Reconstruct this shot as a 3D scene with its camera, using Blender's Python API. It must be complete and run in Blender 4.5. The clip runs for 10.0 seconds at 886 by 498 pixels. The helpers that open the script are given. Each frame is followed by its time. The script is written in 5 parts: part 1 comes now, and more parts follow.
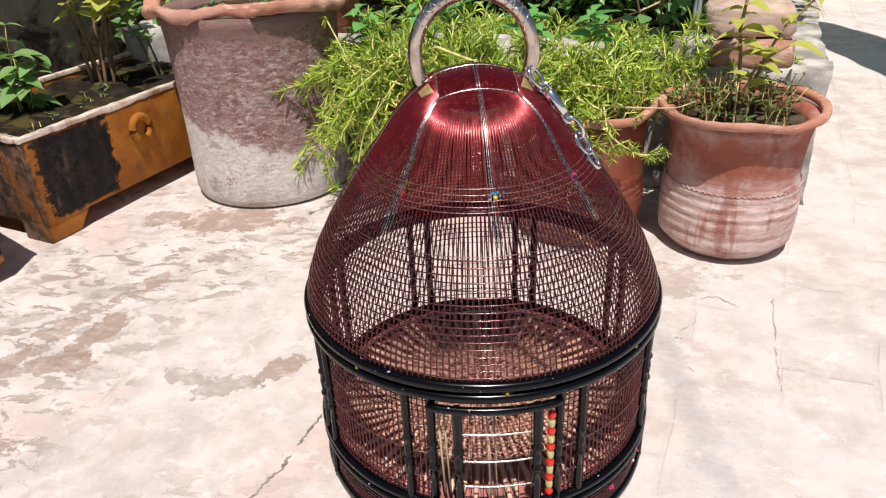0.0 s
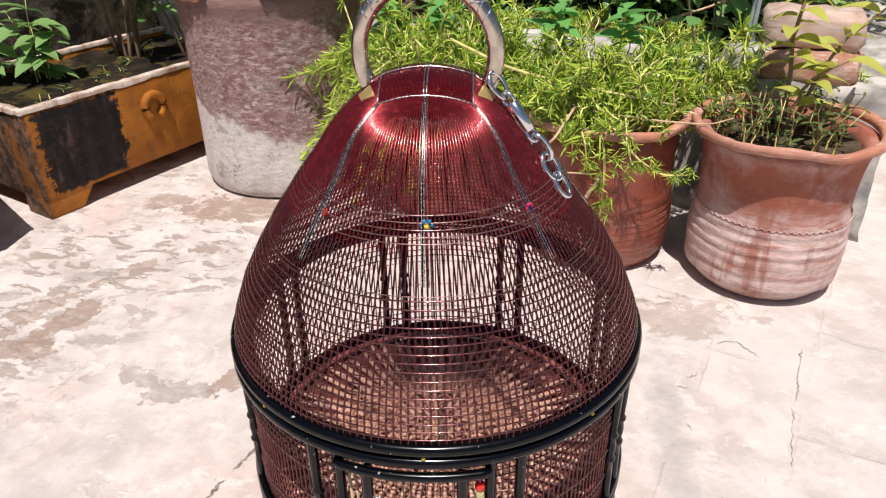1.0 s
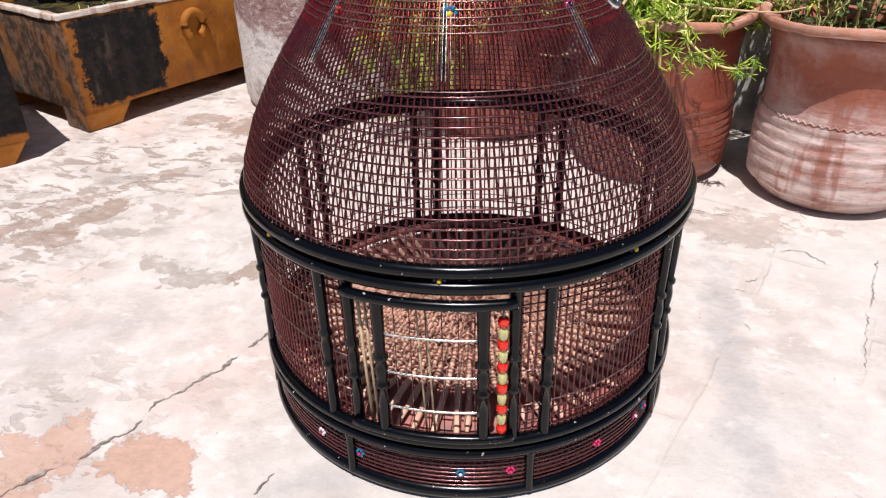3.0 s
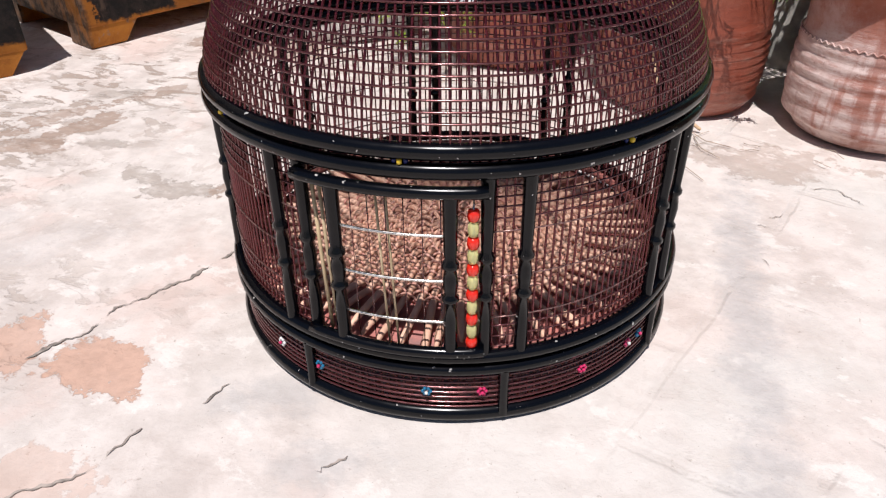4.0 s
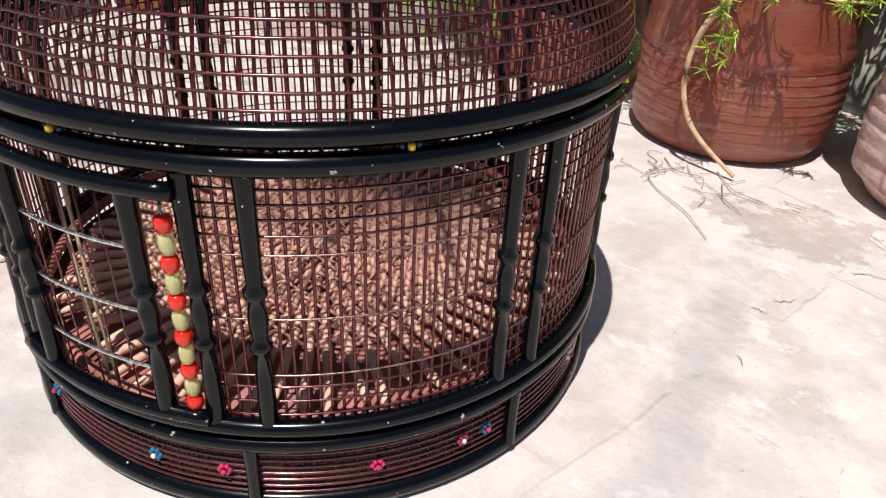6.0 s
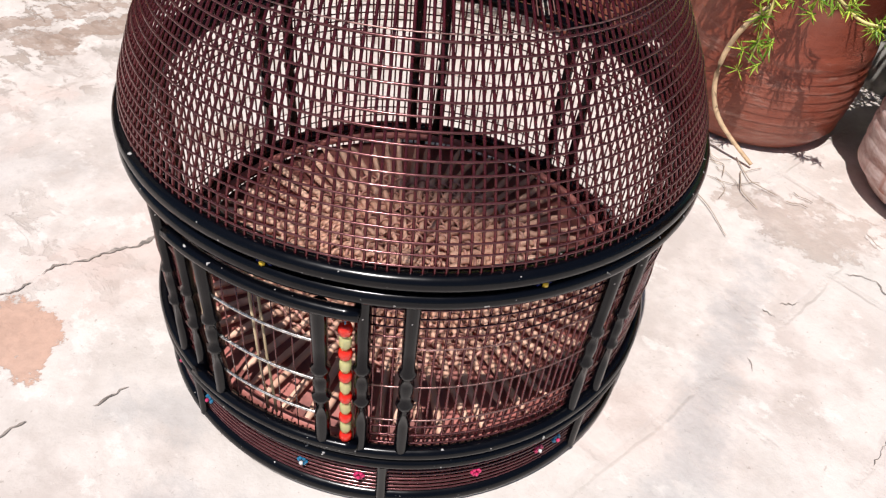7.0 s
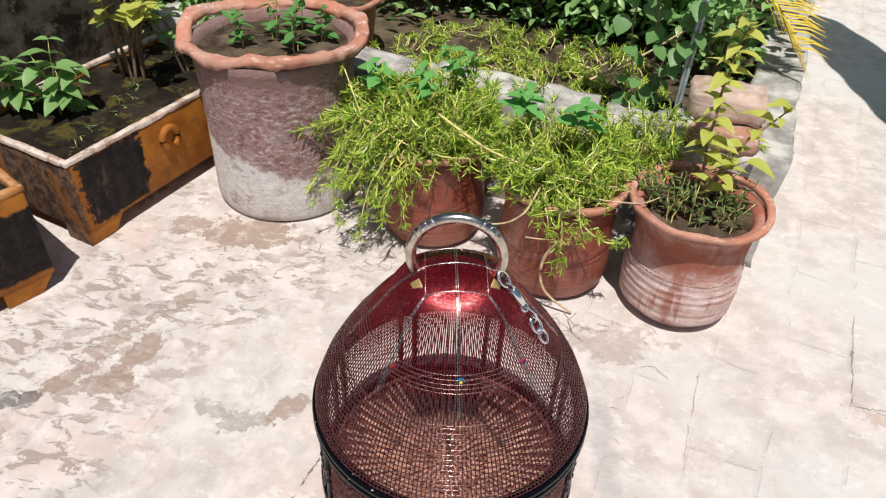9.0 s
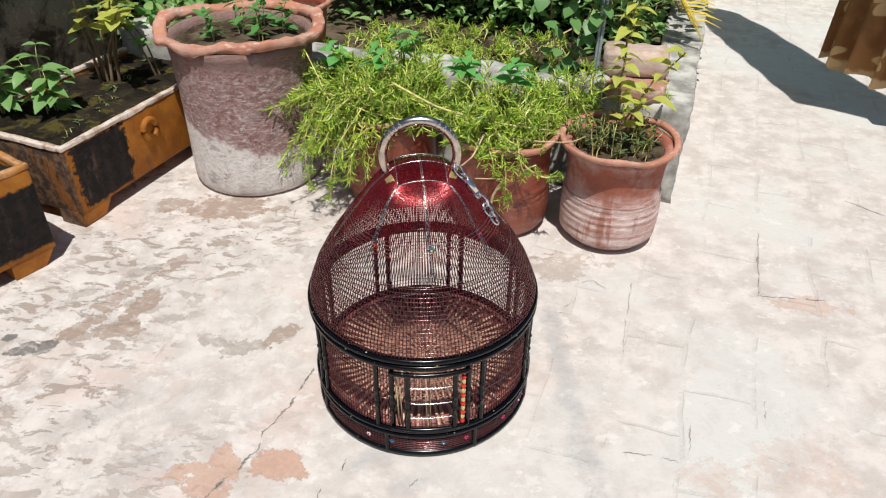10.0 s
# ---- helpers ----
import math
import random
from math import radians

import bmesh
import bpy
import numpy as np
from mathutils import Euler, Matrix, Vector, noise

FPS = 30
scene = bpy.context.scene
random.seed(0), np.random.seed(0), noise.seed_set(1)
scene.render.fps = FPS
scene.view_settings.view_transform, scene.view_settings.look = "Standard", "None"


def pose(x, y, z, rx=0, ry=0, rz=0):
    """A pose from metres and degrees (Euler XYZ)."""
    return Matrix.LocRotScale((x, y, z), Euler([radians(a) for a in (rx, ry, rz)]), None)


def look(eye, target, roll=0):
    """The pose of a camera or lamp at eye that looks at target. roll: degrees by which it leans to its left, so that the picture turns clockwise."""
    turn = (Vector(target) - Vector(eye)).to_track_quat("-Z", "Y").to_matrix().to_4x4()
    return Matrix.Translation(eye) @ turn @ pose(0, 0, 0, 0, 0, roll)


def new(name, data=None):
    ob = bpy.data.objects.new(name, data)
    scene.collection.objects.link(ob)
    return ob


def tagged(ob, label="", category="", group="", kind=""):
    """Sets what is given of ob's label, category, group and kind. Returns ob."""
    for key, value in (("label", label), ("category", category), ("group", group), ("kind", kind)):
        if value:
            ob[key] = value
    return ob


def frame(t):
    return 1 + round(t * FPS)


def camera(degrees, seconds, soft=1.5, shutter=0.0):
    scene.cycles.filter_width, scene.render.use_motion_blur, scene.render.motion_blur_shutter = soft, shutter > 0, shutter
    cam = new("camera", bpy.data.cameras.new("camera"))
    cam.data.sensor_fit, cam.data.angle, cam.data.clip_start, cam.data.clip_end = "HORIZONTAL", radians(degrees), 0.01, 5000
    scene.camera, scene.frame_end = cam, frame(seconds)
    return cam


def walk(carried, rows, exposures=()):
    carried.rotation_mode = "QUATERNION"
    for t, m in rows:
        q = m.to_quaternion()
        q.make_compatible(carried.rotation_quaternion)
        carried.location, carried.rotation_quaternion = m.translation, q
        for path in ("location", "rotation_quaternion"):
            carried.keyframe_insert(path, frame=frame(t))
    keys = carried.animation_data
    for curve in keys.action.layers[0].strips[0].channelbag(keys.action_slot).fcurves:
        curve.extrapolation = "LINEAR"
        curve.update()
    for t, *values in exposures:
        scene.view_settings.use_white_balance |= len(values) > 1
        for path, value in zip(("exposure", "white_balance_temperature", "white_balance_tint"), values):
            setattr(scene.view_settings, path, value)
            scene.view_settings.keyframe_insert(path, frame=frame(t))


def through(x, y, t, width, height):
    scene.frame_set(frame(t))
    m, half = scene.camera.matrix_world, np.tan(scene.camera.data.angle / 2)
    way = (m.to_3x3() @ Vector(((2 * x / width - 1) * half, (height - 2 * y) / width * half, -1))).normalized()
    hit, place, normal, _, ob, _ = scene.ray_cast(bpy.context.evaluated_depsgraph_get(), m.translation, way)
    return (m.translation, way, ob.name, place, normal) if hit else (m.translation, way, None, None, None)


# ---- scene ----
cam = camera(63.6, 10.0, soft=1.2)
PATH = [
    (0, (0.0405, -0.6917, 0.6323), (-0.1492, 1.0536, -0.3258), -2.55),
    (0.3, (0.0719, -0.6701, 0.6534), (-0.2287, 1.0424, -0.3349), -1.79),
    (0.5, (0.1013, -0.6468, 0.6452), (-0.2373, 1.0690, -0.3250), -1.37),
    (0.8, (0.1246, -0.6011, 0.6255), (-0.2323, 1.1044, -0.3562), -0.84),
    (1, (0.1382, -0.5719, 0.6134), (-0.2307, 1.1319, -0.3670), -0.80),
    (1.2, (0.1462, -0.5546, 0.6022), (-0.2671, 1.1426, -0.3718), -0.13),
    (1.5, (0.1529, -0.5302, 0.5802), (-0.2972, 1.1464, -0.4131), 0.05),
    (1.7, (0.1575, -0.5322, 0.5742), (-0.3392, 1.1422, -0.4002), -1.10),
    (2, (0.1654, -0.5386, 0.5567), (-0.3836, 1.1357, -0.3895), -2.15),
    (2.2, (0.1672, -0.5508, 0.5429), (-0.3786, 1.1342, -0.3860), -2.10),
    (2.5, (0.1677, -0.5665, 0.5171), (-0.3627, 1.1246, -0.4097), -1.65),
    (2.7, (0.1689, -0.5758, 0.4965), (-0.3838, 1.1026, -0.4403), -1.82),
    (3, (0.1581, -0.5746, 0.4653), (-0.3463, 1.0863, -0.5282), -1.52),
    (3.2, (0.1600, -0.5711, 0.4528), (-0.3291, 1.0683, -0.5832), -0.82),
    (4.3, (0.2104, -0.5190, 0.3801), (-0.4510, 1.0319, -0.6956), -1.17),
    (4.5, (0.2289, -0.5042, 0.3827), (-0.5073, 1.0155, -0.6890), -1.72),
    (4.8, (0.2678, -0.4554, 0.3756), (-0.4880, 1.0704, -0.6736), 0.04),
    (5, (0.2902, -0.4237, 0.3767), (-0.4502, 1.1017, -0.6841), -0.02),
    (5.2, (0.3121, -0.4043, 0.3638), (-0.4825, 1.1030, -0.6834), -0.69),
    (6.3, (0.3071, -0.3190, 0.3219), (-0.5799, 1.1404, -0.7189), 3.49),
    (6.5, (0.2844, -0.3151, 0.3300), (-0.5809, 1.1317, -0.7462), 3.54),
    (6.8, (0.2528, -0.3424, 0.3873), (-0.4736, 1.0207, -0.8833), 5.93),
    (7, (0.2359, -0.3764, 0.4643), (-0.4504, 0.9427, -0.8732), 6.93),
    (7.2, (0.2097, -0.3963, 0.5610), (-0.4133, 0.9340, -0.7962), 5.84),
    (7.5, (0.1819, -0.4258, 0.7063), (-0.2854, 0.9475, -0.6706), 5.23),
    (7.7, (0.1763, -0.4662, 0.7749), (-0.2240, 0.9037, -0.6262), 4.65),
    (8, (0.1511, -0.5082, 0.8654), (-0.1238, 0.8776, -0.5502), 3.73),
    (8.2, (0.1487, -0.5364, 0.8979), (-0.0608, 0.8586, -0.5199), 4.55),
    (8.5, (0.1171, -0.5847, 0.9357), (-0.0246, 0.8856, -0.4127), 2.58),
    (8.7, (0.1048, -0.6310, 0.9626), (-0.0579, 0.9098, -0.3020), -1.23),
    (9, (0.0592, -0.6790, 1.0147), (-0.1088, 0.8817, -0.2246), 2.49),
    (9.2, (0.0514, -0.7265, 1.0084), (-0.1454, 0.8390, -0.2206), 3.54),
    (9.5, (0.0470, -0.7973, 0.9987), (-0.1096, 0.8294, -0.1542), 5.05),
    (9.7, (0.0558, -0.8681, 0.9891), (-0.0478, 0.7809, -0.1378), 3.38),
    (10, (0.0670, -0.9736, 0.9754), (0.0217, 0.6634, -0.1727), 0.61),
]
walk(cam, [(t, look(eye, target, roll)) for t, eye, target, roll in PATH],
     exposures=[(0, 0.28, 6480, 13), (1.8, 0.30, 6450, 16), (2.8, 0.33, 6230, 14), (4.3, 0.28, 6210, 13), (5, 0.28, 6200, 12), (6.4, 0.33, 6250, 12), (7, 0.34, 6280, 12), (7.6, 0.29, 6290, 12), (8.5, 0.23, 6330, 12), (9.2, 0.17, 6300, 8), (10, 0.15, 6220, 6)])

# ---- light ----
SUN = Vector((0.045, -0.37, 1.0)).normalized()
world = bpy.data.worlds.new("world")
scene.world = world
world.use_nodes = True
wn = world.node_tree
sky = wn.nodes.new("ShaderNodeTexSky")
sky.sky_type, sky.sun_disc = "NISHITA", False
sky.sun_elevation = math.asin(SUN.z)
sky.sun_rotation = math.atan2(SUN.x, SUN.y)
wn.links.new(sky.outputs[0], wn.nodes["Background"].inputs[0])
wn.nodes["Background"].inputs[1].default_value = 0.05
sun_data = bpy.data.lights.new("sun", "SUN")
sun_data.energy, sun_data.angle, sun_data.color = 4.2, radians(0.5), (1.0, 0.945, 0.885)
sun = new("sun", sun_data)
sun.matrix_world = look(SUN * 20, (0, 0, 0))


# ---- materials ----
class Nodes:
    """A small writer of node materials."""

    def __init__(self, name):
        self.mat = bpy.data.materials.new(name)
        self.mat.use_nodes = True
        self.t = self.mat.node_tree
        self.bsdf = self.t.nodes["Principled BSDF"]
        self.out = self.t.nodes["Material Output"]
        co = self.t.nodes.new("ShaderNodeTexCoord")
        self.obj = co.outputs["Object"]

    def add(self, kind, **inputs):
        n = self.t.nodes.new("ShaderNode" + kind)
        for k, v in inputs.items():
            self.put(n.inputs[k.replace("_", " ")], v)
        return n

    def put(self, socket, v):
        if isinstance(v, bpy.types.NodeSocket):
            self.t.links.new(v, socket)
        else:
            if isinstance(v, tuple) and len(v) == 3 and socket.type == "RGBA":
                v = (*v, 1.0)
            socket.default_value = v

    def noise(self, scale, detail=5.0, rough=0.6, vector=None, warp=0.0):
        n = self.add("TexNoise", Scale=scale, Detail=detail, Roughness=rough, Distortion=warp)
        self.put(n.inputs["Vector"], vector or self.obj)
        return n.outputs["Fac"]

    def math(self, op, a, b=0.0, clamp=False):
        n = self.t.nodes.new("ShaderNodeMath")
        n.operation, n.use_clamp = op, clamp
        self.put(n.inputs[0], a)
        self.put(n.inputs[1], b)
        return n.outputs[0]

    def step(self, value, low, high, a=0.0, b=1.0):
        n = self.t.nodes.new("ShaderNodeMapRange")
        n.interpolation_type = "SMOOTHSTEP"
        for k, v in zip(("Value", "From Min", "From Max", "To Min", "To Max"), (value, low, high, a, b)):
            self.put(n.inputs[k], v)
        return n.outputs[0]

    def mix(self, fac, a, b):
        n = self.t.nodes.new("ShaderNodeMix")
        n.data_type = "RGBA"
        self.put(n.inputs[0], fac)
        self.put(n.inputs[6], a)
        self.put(n.inputs[7], b)
        return n.outputs[2]

    def mapped(self, scale=(1, 1, 1), turn=0.0, shift=(0, 0, 0)):
        n = self.t.nodes.new("ShaderNodeMapping")
        n.inputs["Location"].default_value = shift
        n.inputs["Rotation"].default_value = (0, 0, turn)
        n.inputs["Scale"].default_value = scale
        self.put(n.inputs["Vector"], self.obj)
        return n.outputs[0]

    def axis(self, which, vector=None):
        n = self.add("SeparateXYZ")
        self.put(n.inputs[0], vector or self.obj)
        return n.outputs[which]

    def bump(self, height, strength=0.4, distance=0.003):
        n = self.add("Bump", Strength=strength, Distance=distance, Height=height)
        self.put(self.bsdf.inputs["Normal"], n.outputs[0])

    def done(self, colour, rough=0.7, metal=0.0, spec=0.5, **more):
        self.put(self.bsdf.inputs["Base Color"], colour)
        self.put(self.bsdf.inputs["Roughness"], rough)
        self.put(self.bsdf.inputs["Metallic"], metal)
        self.put(self.bsdf.inputs["Specular IOR Level"], spec)
        for k, v in more.items():
            self.put(self.bsdf.inputs[k.replace("_", " ")], v)
        return self.mat

    def random(self):
        return self.t.nodes.new("ShaderNodeObjectInfo").outputs["Random"]

    def island(self):
        return self.t.nodes.new("ShaderNodeNewGeometry").outputs["Random Per Island"]


def plain(name, colour, rough=0.5, metal=0.0, grain=60.0, spread=0.25, bump=0.15):
    n = Nodes(name)
    f = n.noise(grain, 4)
    dark = tuple(c * (1 - spread) for c in colour)
    light = tuple(min(1.0, c * (1 + spread)) for c in colour)
    if bump:
        n.bump(f, bump, 0.001)
    return n.done(n.mix(n.step(f, 0.3, 0.7), dark, light), n.step(f, 0.3, 0.7, rough * 0.85, min(1, rough * 1.15)), metal)


def leaf_material(name, dark, light, rough=0.45, through=0.35):
    n = Nodes(name)
    r = n.island()
    f = n.noise(40, 3)
    c = n.mix(n.math("ADD", n.math("MULTIPLY", r, 0.8), n.math("MULTIPLY", f, 0.25)), dark, light)
    n.done(c, rough)
    tr = n.add("BsdfTranslucent", Color=c)
    m = n.add("MixShader", Fac=through)
    n.t.links.new(n.bsdf.outputs[0], m.inputs[1])
    n.t.links.new(tr.outputs[0], m.inputs[2])
    n.t.links.new(m.outputs[0], n.out.inputs[0])
    return n.mat


def ground_material():
    n = Nodes("worn_lime_plaster")
    fine, mid, big = n.noise(90, 6, 0.65), n.noise(14, 7, 0.65), n.noise(2.6, 5, 0.6)
    x, y = n.axis(0), n.axis(1)
    left = n.step(n.math("ADD", x, n.math("MULTIPLY", y, -0.2)), -0.05, -0.6)
    base = n.mix(n.step(mid, 0.36, 0.64), (0.50, 0.44, 0.40), (0.65, 0.585, 0.54))
    base = n.mix(n.math("MULTIPLY", n.step(big, 0.45, 0.62), n.step(x, -0.2, 0.5, 0.3, 1.0)), base, (0.60, 0.57, 0.53))
    pink = n.noise(4.2, 6, 0.62, n.mapped((1, 1, 1), 0.3, (7, 2, 0)), 0.4)
    base = n.mix(n.math("MULTIPLY", n.step(pink, 0.50, 0.64, 0, 0.6), n.step(x, 0.45, -0.15, 0.12, 1.0)), base, (0.60, 0.46, 0.405))
    # grey-brown smudges with ragged edges, thickest towards the planters
    patch = n.step(n.noise(2.3, 4, 0.55, n.mapped((1, 1, 1), 0, (4, 9, 0))), 0.45, 0.60)
    where = n.math("MULTIPLY", patch, n.math("ADD", n.math("MULTIPLY", left, 0.9), 0.07))
    m2 = n.noise(17, 9, 0.68, n.mapped((1.0, 2.0, 1), 0.75), 0.6)
    marks = n.math("MULTIPLY", n.step(m2, 0.53, 0.57), where)
    base = n.mix(n.math("MULTIPLY", marks, 0.92), base, (0.33, 0.265, 0.22))
    m3 = n.noise(13, 9, 0.7, n.mapped((1.6, 1, 1), -0.4, (3, 1, 0)), 0.3)
    base = n.mix(n.math("MULTIPLY", n.step(m3, 0.54, 0.62), n.math("ADD", n.math("MULTIPLY", left, 0.38), 0.16)), base, (0.42, 0.35, 0.305))
    chalk = n.noise(20, 8, 0.7, n.mapped((1, 1.4, 1), 1.1, (1, 5, 0)))
    base = n.mix(n.step(chalk, 0.56, 0.63, 0, 0.6), base, (0.70, 0.655, 0.61))
    base = n.mix(n.step(n.noise(210, 3), 0.66, 0.74, 0, 0.5), base, (0.30, 0.25, 0.21))
    # worn places and soft grey patches with shapes of their own: centre, half sizes, turn, colour
    ragged = n.math("ADD", n.math("MULTIPLY", n.noise(15, 9, 0.72), 4.2), n.math("MULTIPLY", n.noise(60, 4, 0.6), 0.5))
    broken = n.step(n.noise(26, 7, 0.7, n.mapped((1, 1.5, 1), 0.8, (2, 6, 0))), 0.36, 0.52, 0.4, 1.0)
    hollow = None
    for (cx, cy), (a, b), turn, colour, amount in SOFT + WORN:
        mp = n.t.nodes.new("ShaderNodeMapping")
        mp.vector_type = "TEXTURE"
        mp.inputs["Location"].default_value = (cx, cy, 0)
        mp.inputs["Rotation"].default_value = (0, 0, turn)
        mp.inputs["Scale"].default_value = (a, b, 50)
        n.put(mp.inputs["Vector"], n.obj)
        ln = n.t.nodes.new("ShaderNodeVectorMath")
        ln.operation = "LENGTH"
        n.put(ln.inputs[0], mp.outputs[0])
        edge = n.math("ADD", ln.outputs["Value"], ragged)
        soft = ((cx, cy), (a, b), turn, colour, amount) in SOFT
        mask = n.step(edge, 3.9 if soft else 3.42, 2.7 if soft else 3.26, 0, amount)
        if colour != ORANGE:
            mask = n.math("MULTIPLY", mask, broken)
        if not soft:
            hollow = mask if hollow is None else n.math("MAXIMUM", hollow, mask)
        base = n.mix(mask, base, n.mix(n.step(fine, 0.35, 0.65), tuple(c * 0.92 for c in colour), tuple(c * 1.06 for c in colour)))
    # faint brick courses under the plaster
    br = n.t.nodes.new("ShaderNodeTexBrick")
    wob = n.t.nodes.new("ShaderNodeVectorMath")
    wob.operation = "ADD"
    n.put(wob.inputs[0], n.mapped((1, 1, 1), 1.885))
    jig = n.add("TexNoise", Scale=5.0, Detail=4.0)
    n.put(jig.inputs["Vector"], n.obj)
    sc = n.t.nodes.new("ShaderNodeVectorMath")
    sc.operation = "SCALE"
    n.put(sc.inputs[0], jig.outputs["Color"])
    sc.inputs["Scale"].default_value = 0.05
    n.put(wob.inputs[1], sc.outputs[0])
    n.put(br.inputs["Vector"], wob.outputs[0])
    for k, v in (("Scale", 1.0), ("Mortar Size", 0.006), ("Mortar Smooth", 0.6), ("Brick Width", 0.235), ("Row Height", 0.125)):
        br.inputs[k].default_value = v
    shows = n.math("MULTIPLY", n.step(n.noise(6.5, 6, 0.65), 0.46, 0.58), n.step(x, 0.12, 0.3))
    line = n.math("MULTIPLY", br.outputs["Fac"], shows)
    base = n.mix(n.math("MULTIPLY", line, 0.2), base, (0.40, 0.35, 0.31))
    h = n.math("ADD", n.math("MULTIPLY", fine, 0.25), n.math("MULTIPLY", mid, 1.0))
    h = n.math("SUBTRACT", h, n.math("MULTIPLY", line, 0.5))
    h = n.math("SUBTRACT", h, n.math("MULTIPLY", marks, 0.35))
    h = n.math("SUBTRACT", h, n.math("MULTIPLY", hollow, 0.22))
    n.bump(h, 0.55, 0.006)
    return n.done(base, n.step(fine, 0.3, 0.7, 0.72, 0.95), 0, 0.3)


PINK, ORANGE, GREY, UMBER = (0.52, 0.36, 0.29), (0.50, 0.315, 0.235), (0.36, 0.31, 0.27), (0.33, 0.245, 0.195)
SOFT = [
    ((-0.079, -0.199), (0.036, 0.028), 0.5, (0.42, 0.40, 0.385), 0.6),
    ((-0.006, -0.247), (0.035, 0.024), 0.3, (0.42, 0.40, 0.385), 0.6),
    ((0.272, 0.03), (0.022, 0.32), 0.07, (0.40, 0.38, 0.37), 0.6),
    ((0.60, 0.05), (0.03, 0.30), 0.25, (0.48, 0.46, 0.43), 0.3),
    ((-0.564, -0.114), (0.10, 0.030), 0.7, (0.46, 0.43, 0.41), 0.45),
    ((-0.46, -0.225), (0.09, 0.035), 0.5, (0.44, 0.41, 0.39), 0.5),
    ((-0.42, -0.09), (0.07, 0.03), 0.7, (0.48, 0.45, 0.43), 0.4),
    ((0.45, 0.33), (0.20, 0.035), 0.1, (0.48, 0.45, 0.41), 0.35),
]
WORN = [
    ((0.63, -0.25), (0.09, 0.06), 0.2, (0.56, 0.42, 0.34), 0.3),
    ((0.51, -0.24), (0.022, 0.05), 0.6, (0.50, 0.37, 0.31), 0.4),
    ((-0.335, -0.240), (0.050, 0.042), 0.5, ORANGE, 0.8),
    ((-0.215, -0.214), (0.052, 0.027), -0.15, ORANGE, 0.9),
    ((-0.19, -0.335), (0.060, 0.032), 0.4, ORANGE, 0.4),
    ((-0.43, 0.080), (0.050, 0.016), -0.35, GREY, 0.77),
    ((-0.355, 0.058), (0.055, 0.018), 0.3, GREY, 0.84),
    ((-0.292, 0.100), (0.020, 0.042), -0.6, UMBER, 0.84),
    ((-0.700, 0.105), (0.055, 0.024), 0.9, UMBER, 0.84),
    ((-0.635, 0.100), (0.060, 0.022), 0.0, UMBER, 0.84),
    ((-0.603, 0.175), (0.024, 0.065), -0.25, UMBER, 0.91),
    ((-0.665, 0.205), (0.022, 0.055), -0.5, UMBER, 0.77),
    ((-0.585, 0.330), (0.022, 0.055), -0.4, UMBER, 0.70),
    ((-0.735, 0.225), (0.040, 0.018), 0.4, GREY, 0.70),
    ((-0.650, 0.300), (0.040, 0.016), 0.5, GREY, 0.63),
    ((-0.540, 0.140), (0.035, 0.016), 0.2, GREY, 0.70),
    ((-0.834, 0.069), (0.020, 0.014), 0.4, (0.13, 0.12, 0.11), 0.85),
    ((-0.785, 0.036), (0.026, 0.014), 0.3, (0.13, 0.12, 0.11), 0.85),
    ((-0.745, 0.045), (0.022, 0.016), 0.9, (0.15, 0.13, 0.12), 0.85),
    ((-0.53, 0.575), (0.11, 0.055), 0.1, UMBER, 0.95),
    ((-0.67, 0.59), (0.05, 0.03), 0.2, UMBER, 0.77),
    ((0.49, -0.21), (0.05, 0.035), 0.6, PINK, 0.3),
    ((0.66, -0.17), (0.07, 0.05), 0.1, PINK, 0.25),
    ((0.81, 0.243), (0.08, 0.026), -0.1, PINK, 0.65),
    ((0.30, 0.36), (0.09, 0.045), 0.2, UMBER, 0.49),
]
M_GROUND = ground_material()


def terracotta(name, clay, bloom, low, high, patchy=0.5, rough=0.85):
    """Fired clay with lime bloom between the heights low and high."""
    n = Nodes(name)
    f, g, fine = n.noise(9, 6, 0.65), n.noise(22, 7, 0.72, n.mapped((1, 1, 4.5))), n.noise(120, 4)
    run = n.noise(14, 5, 0.6, n.mapped((1.6, 1.6, 0.25)))
    z = n.axis(2)
    c = n.mix(n.step(f, 0.3, 0.7), tuple(v * 0.78 for v in clay), tuple(v * 1.12 for v in clay))
    inside = n.math("MULTIPLY", n.step(n.math("ADD", z, n.math("MULTIPLY", f, 0.09)), high + 0.06, high + 0.01), n.step(z, low - 0.02, low + 0.02))
    amount = n.math("MULTIPLY", inside, n.step(g, 0.62 - 0.3 * patchy, 0.64))
    amount = n.math("MULTIPLY", amount, n.step(run, 0.36, 0.46, 0.25, 1.0))
    c = n.mix(n.math("MULTIPLY", n.step(n.noise(7, 7, 0.7, n.mapped((1, 1, 1), 0, (5, 3, 1))), 0.42, 0.62), 0.42), c, bloom)
    c = n.mix(n.math("MULTIPLY", amount, 0.88), c, bloom)
    c = n.mix(n.math("MULTIPLY", n.step(fine, 0.6, 0.75), 0.35), c, tuple(v * 0.5 for v in clay))
    c = n.mix(n.math("MULTIPLY", n.step(run, 0.60, 0.70), 0.5), c, tuple(v * 0.55 for v in clay))
    n.bump(n.math("ADD", g, n.math("MULTIPLY", fine, 0.4)), 0.5, 0.003)
    return n.done(c, n.step(g, 0.3, 0.7, rough * 0.85, min(1.0, rough * 1.15)), 0, 0.4 if rough < 0.7 else 0.3)


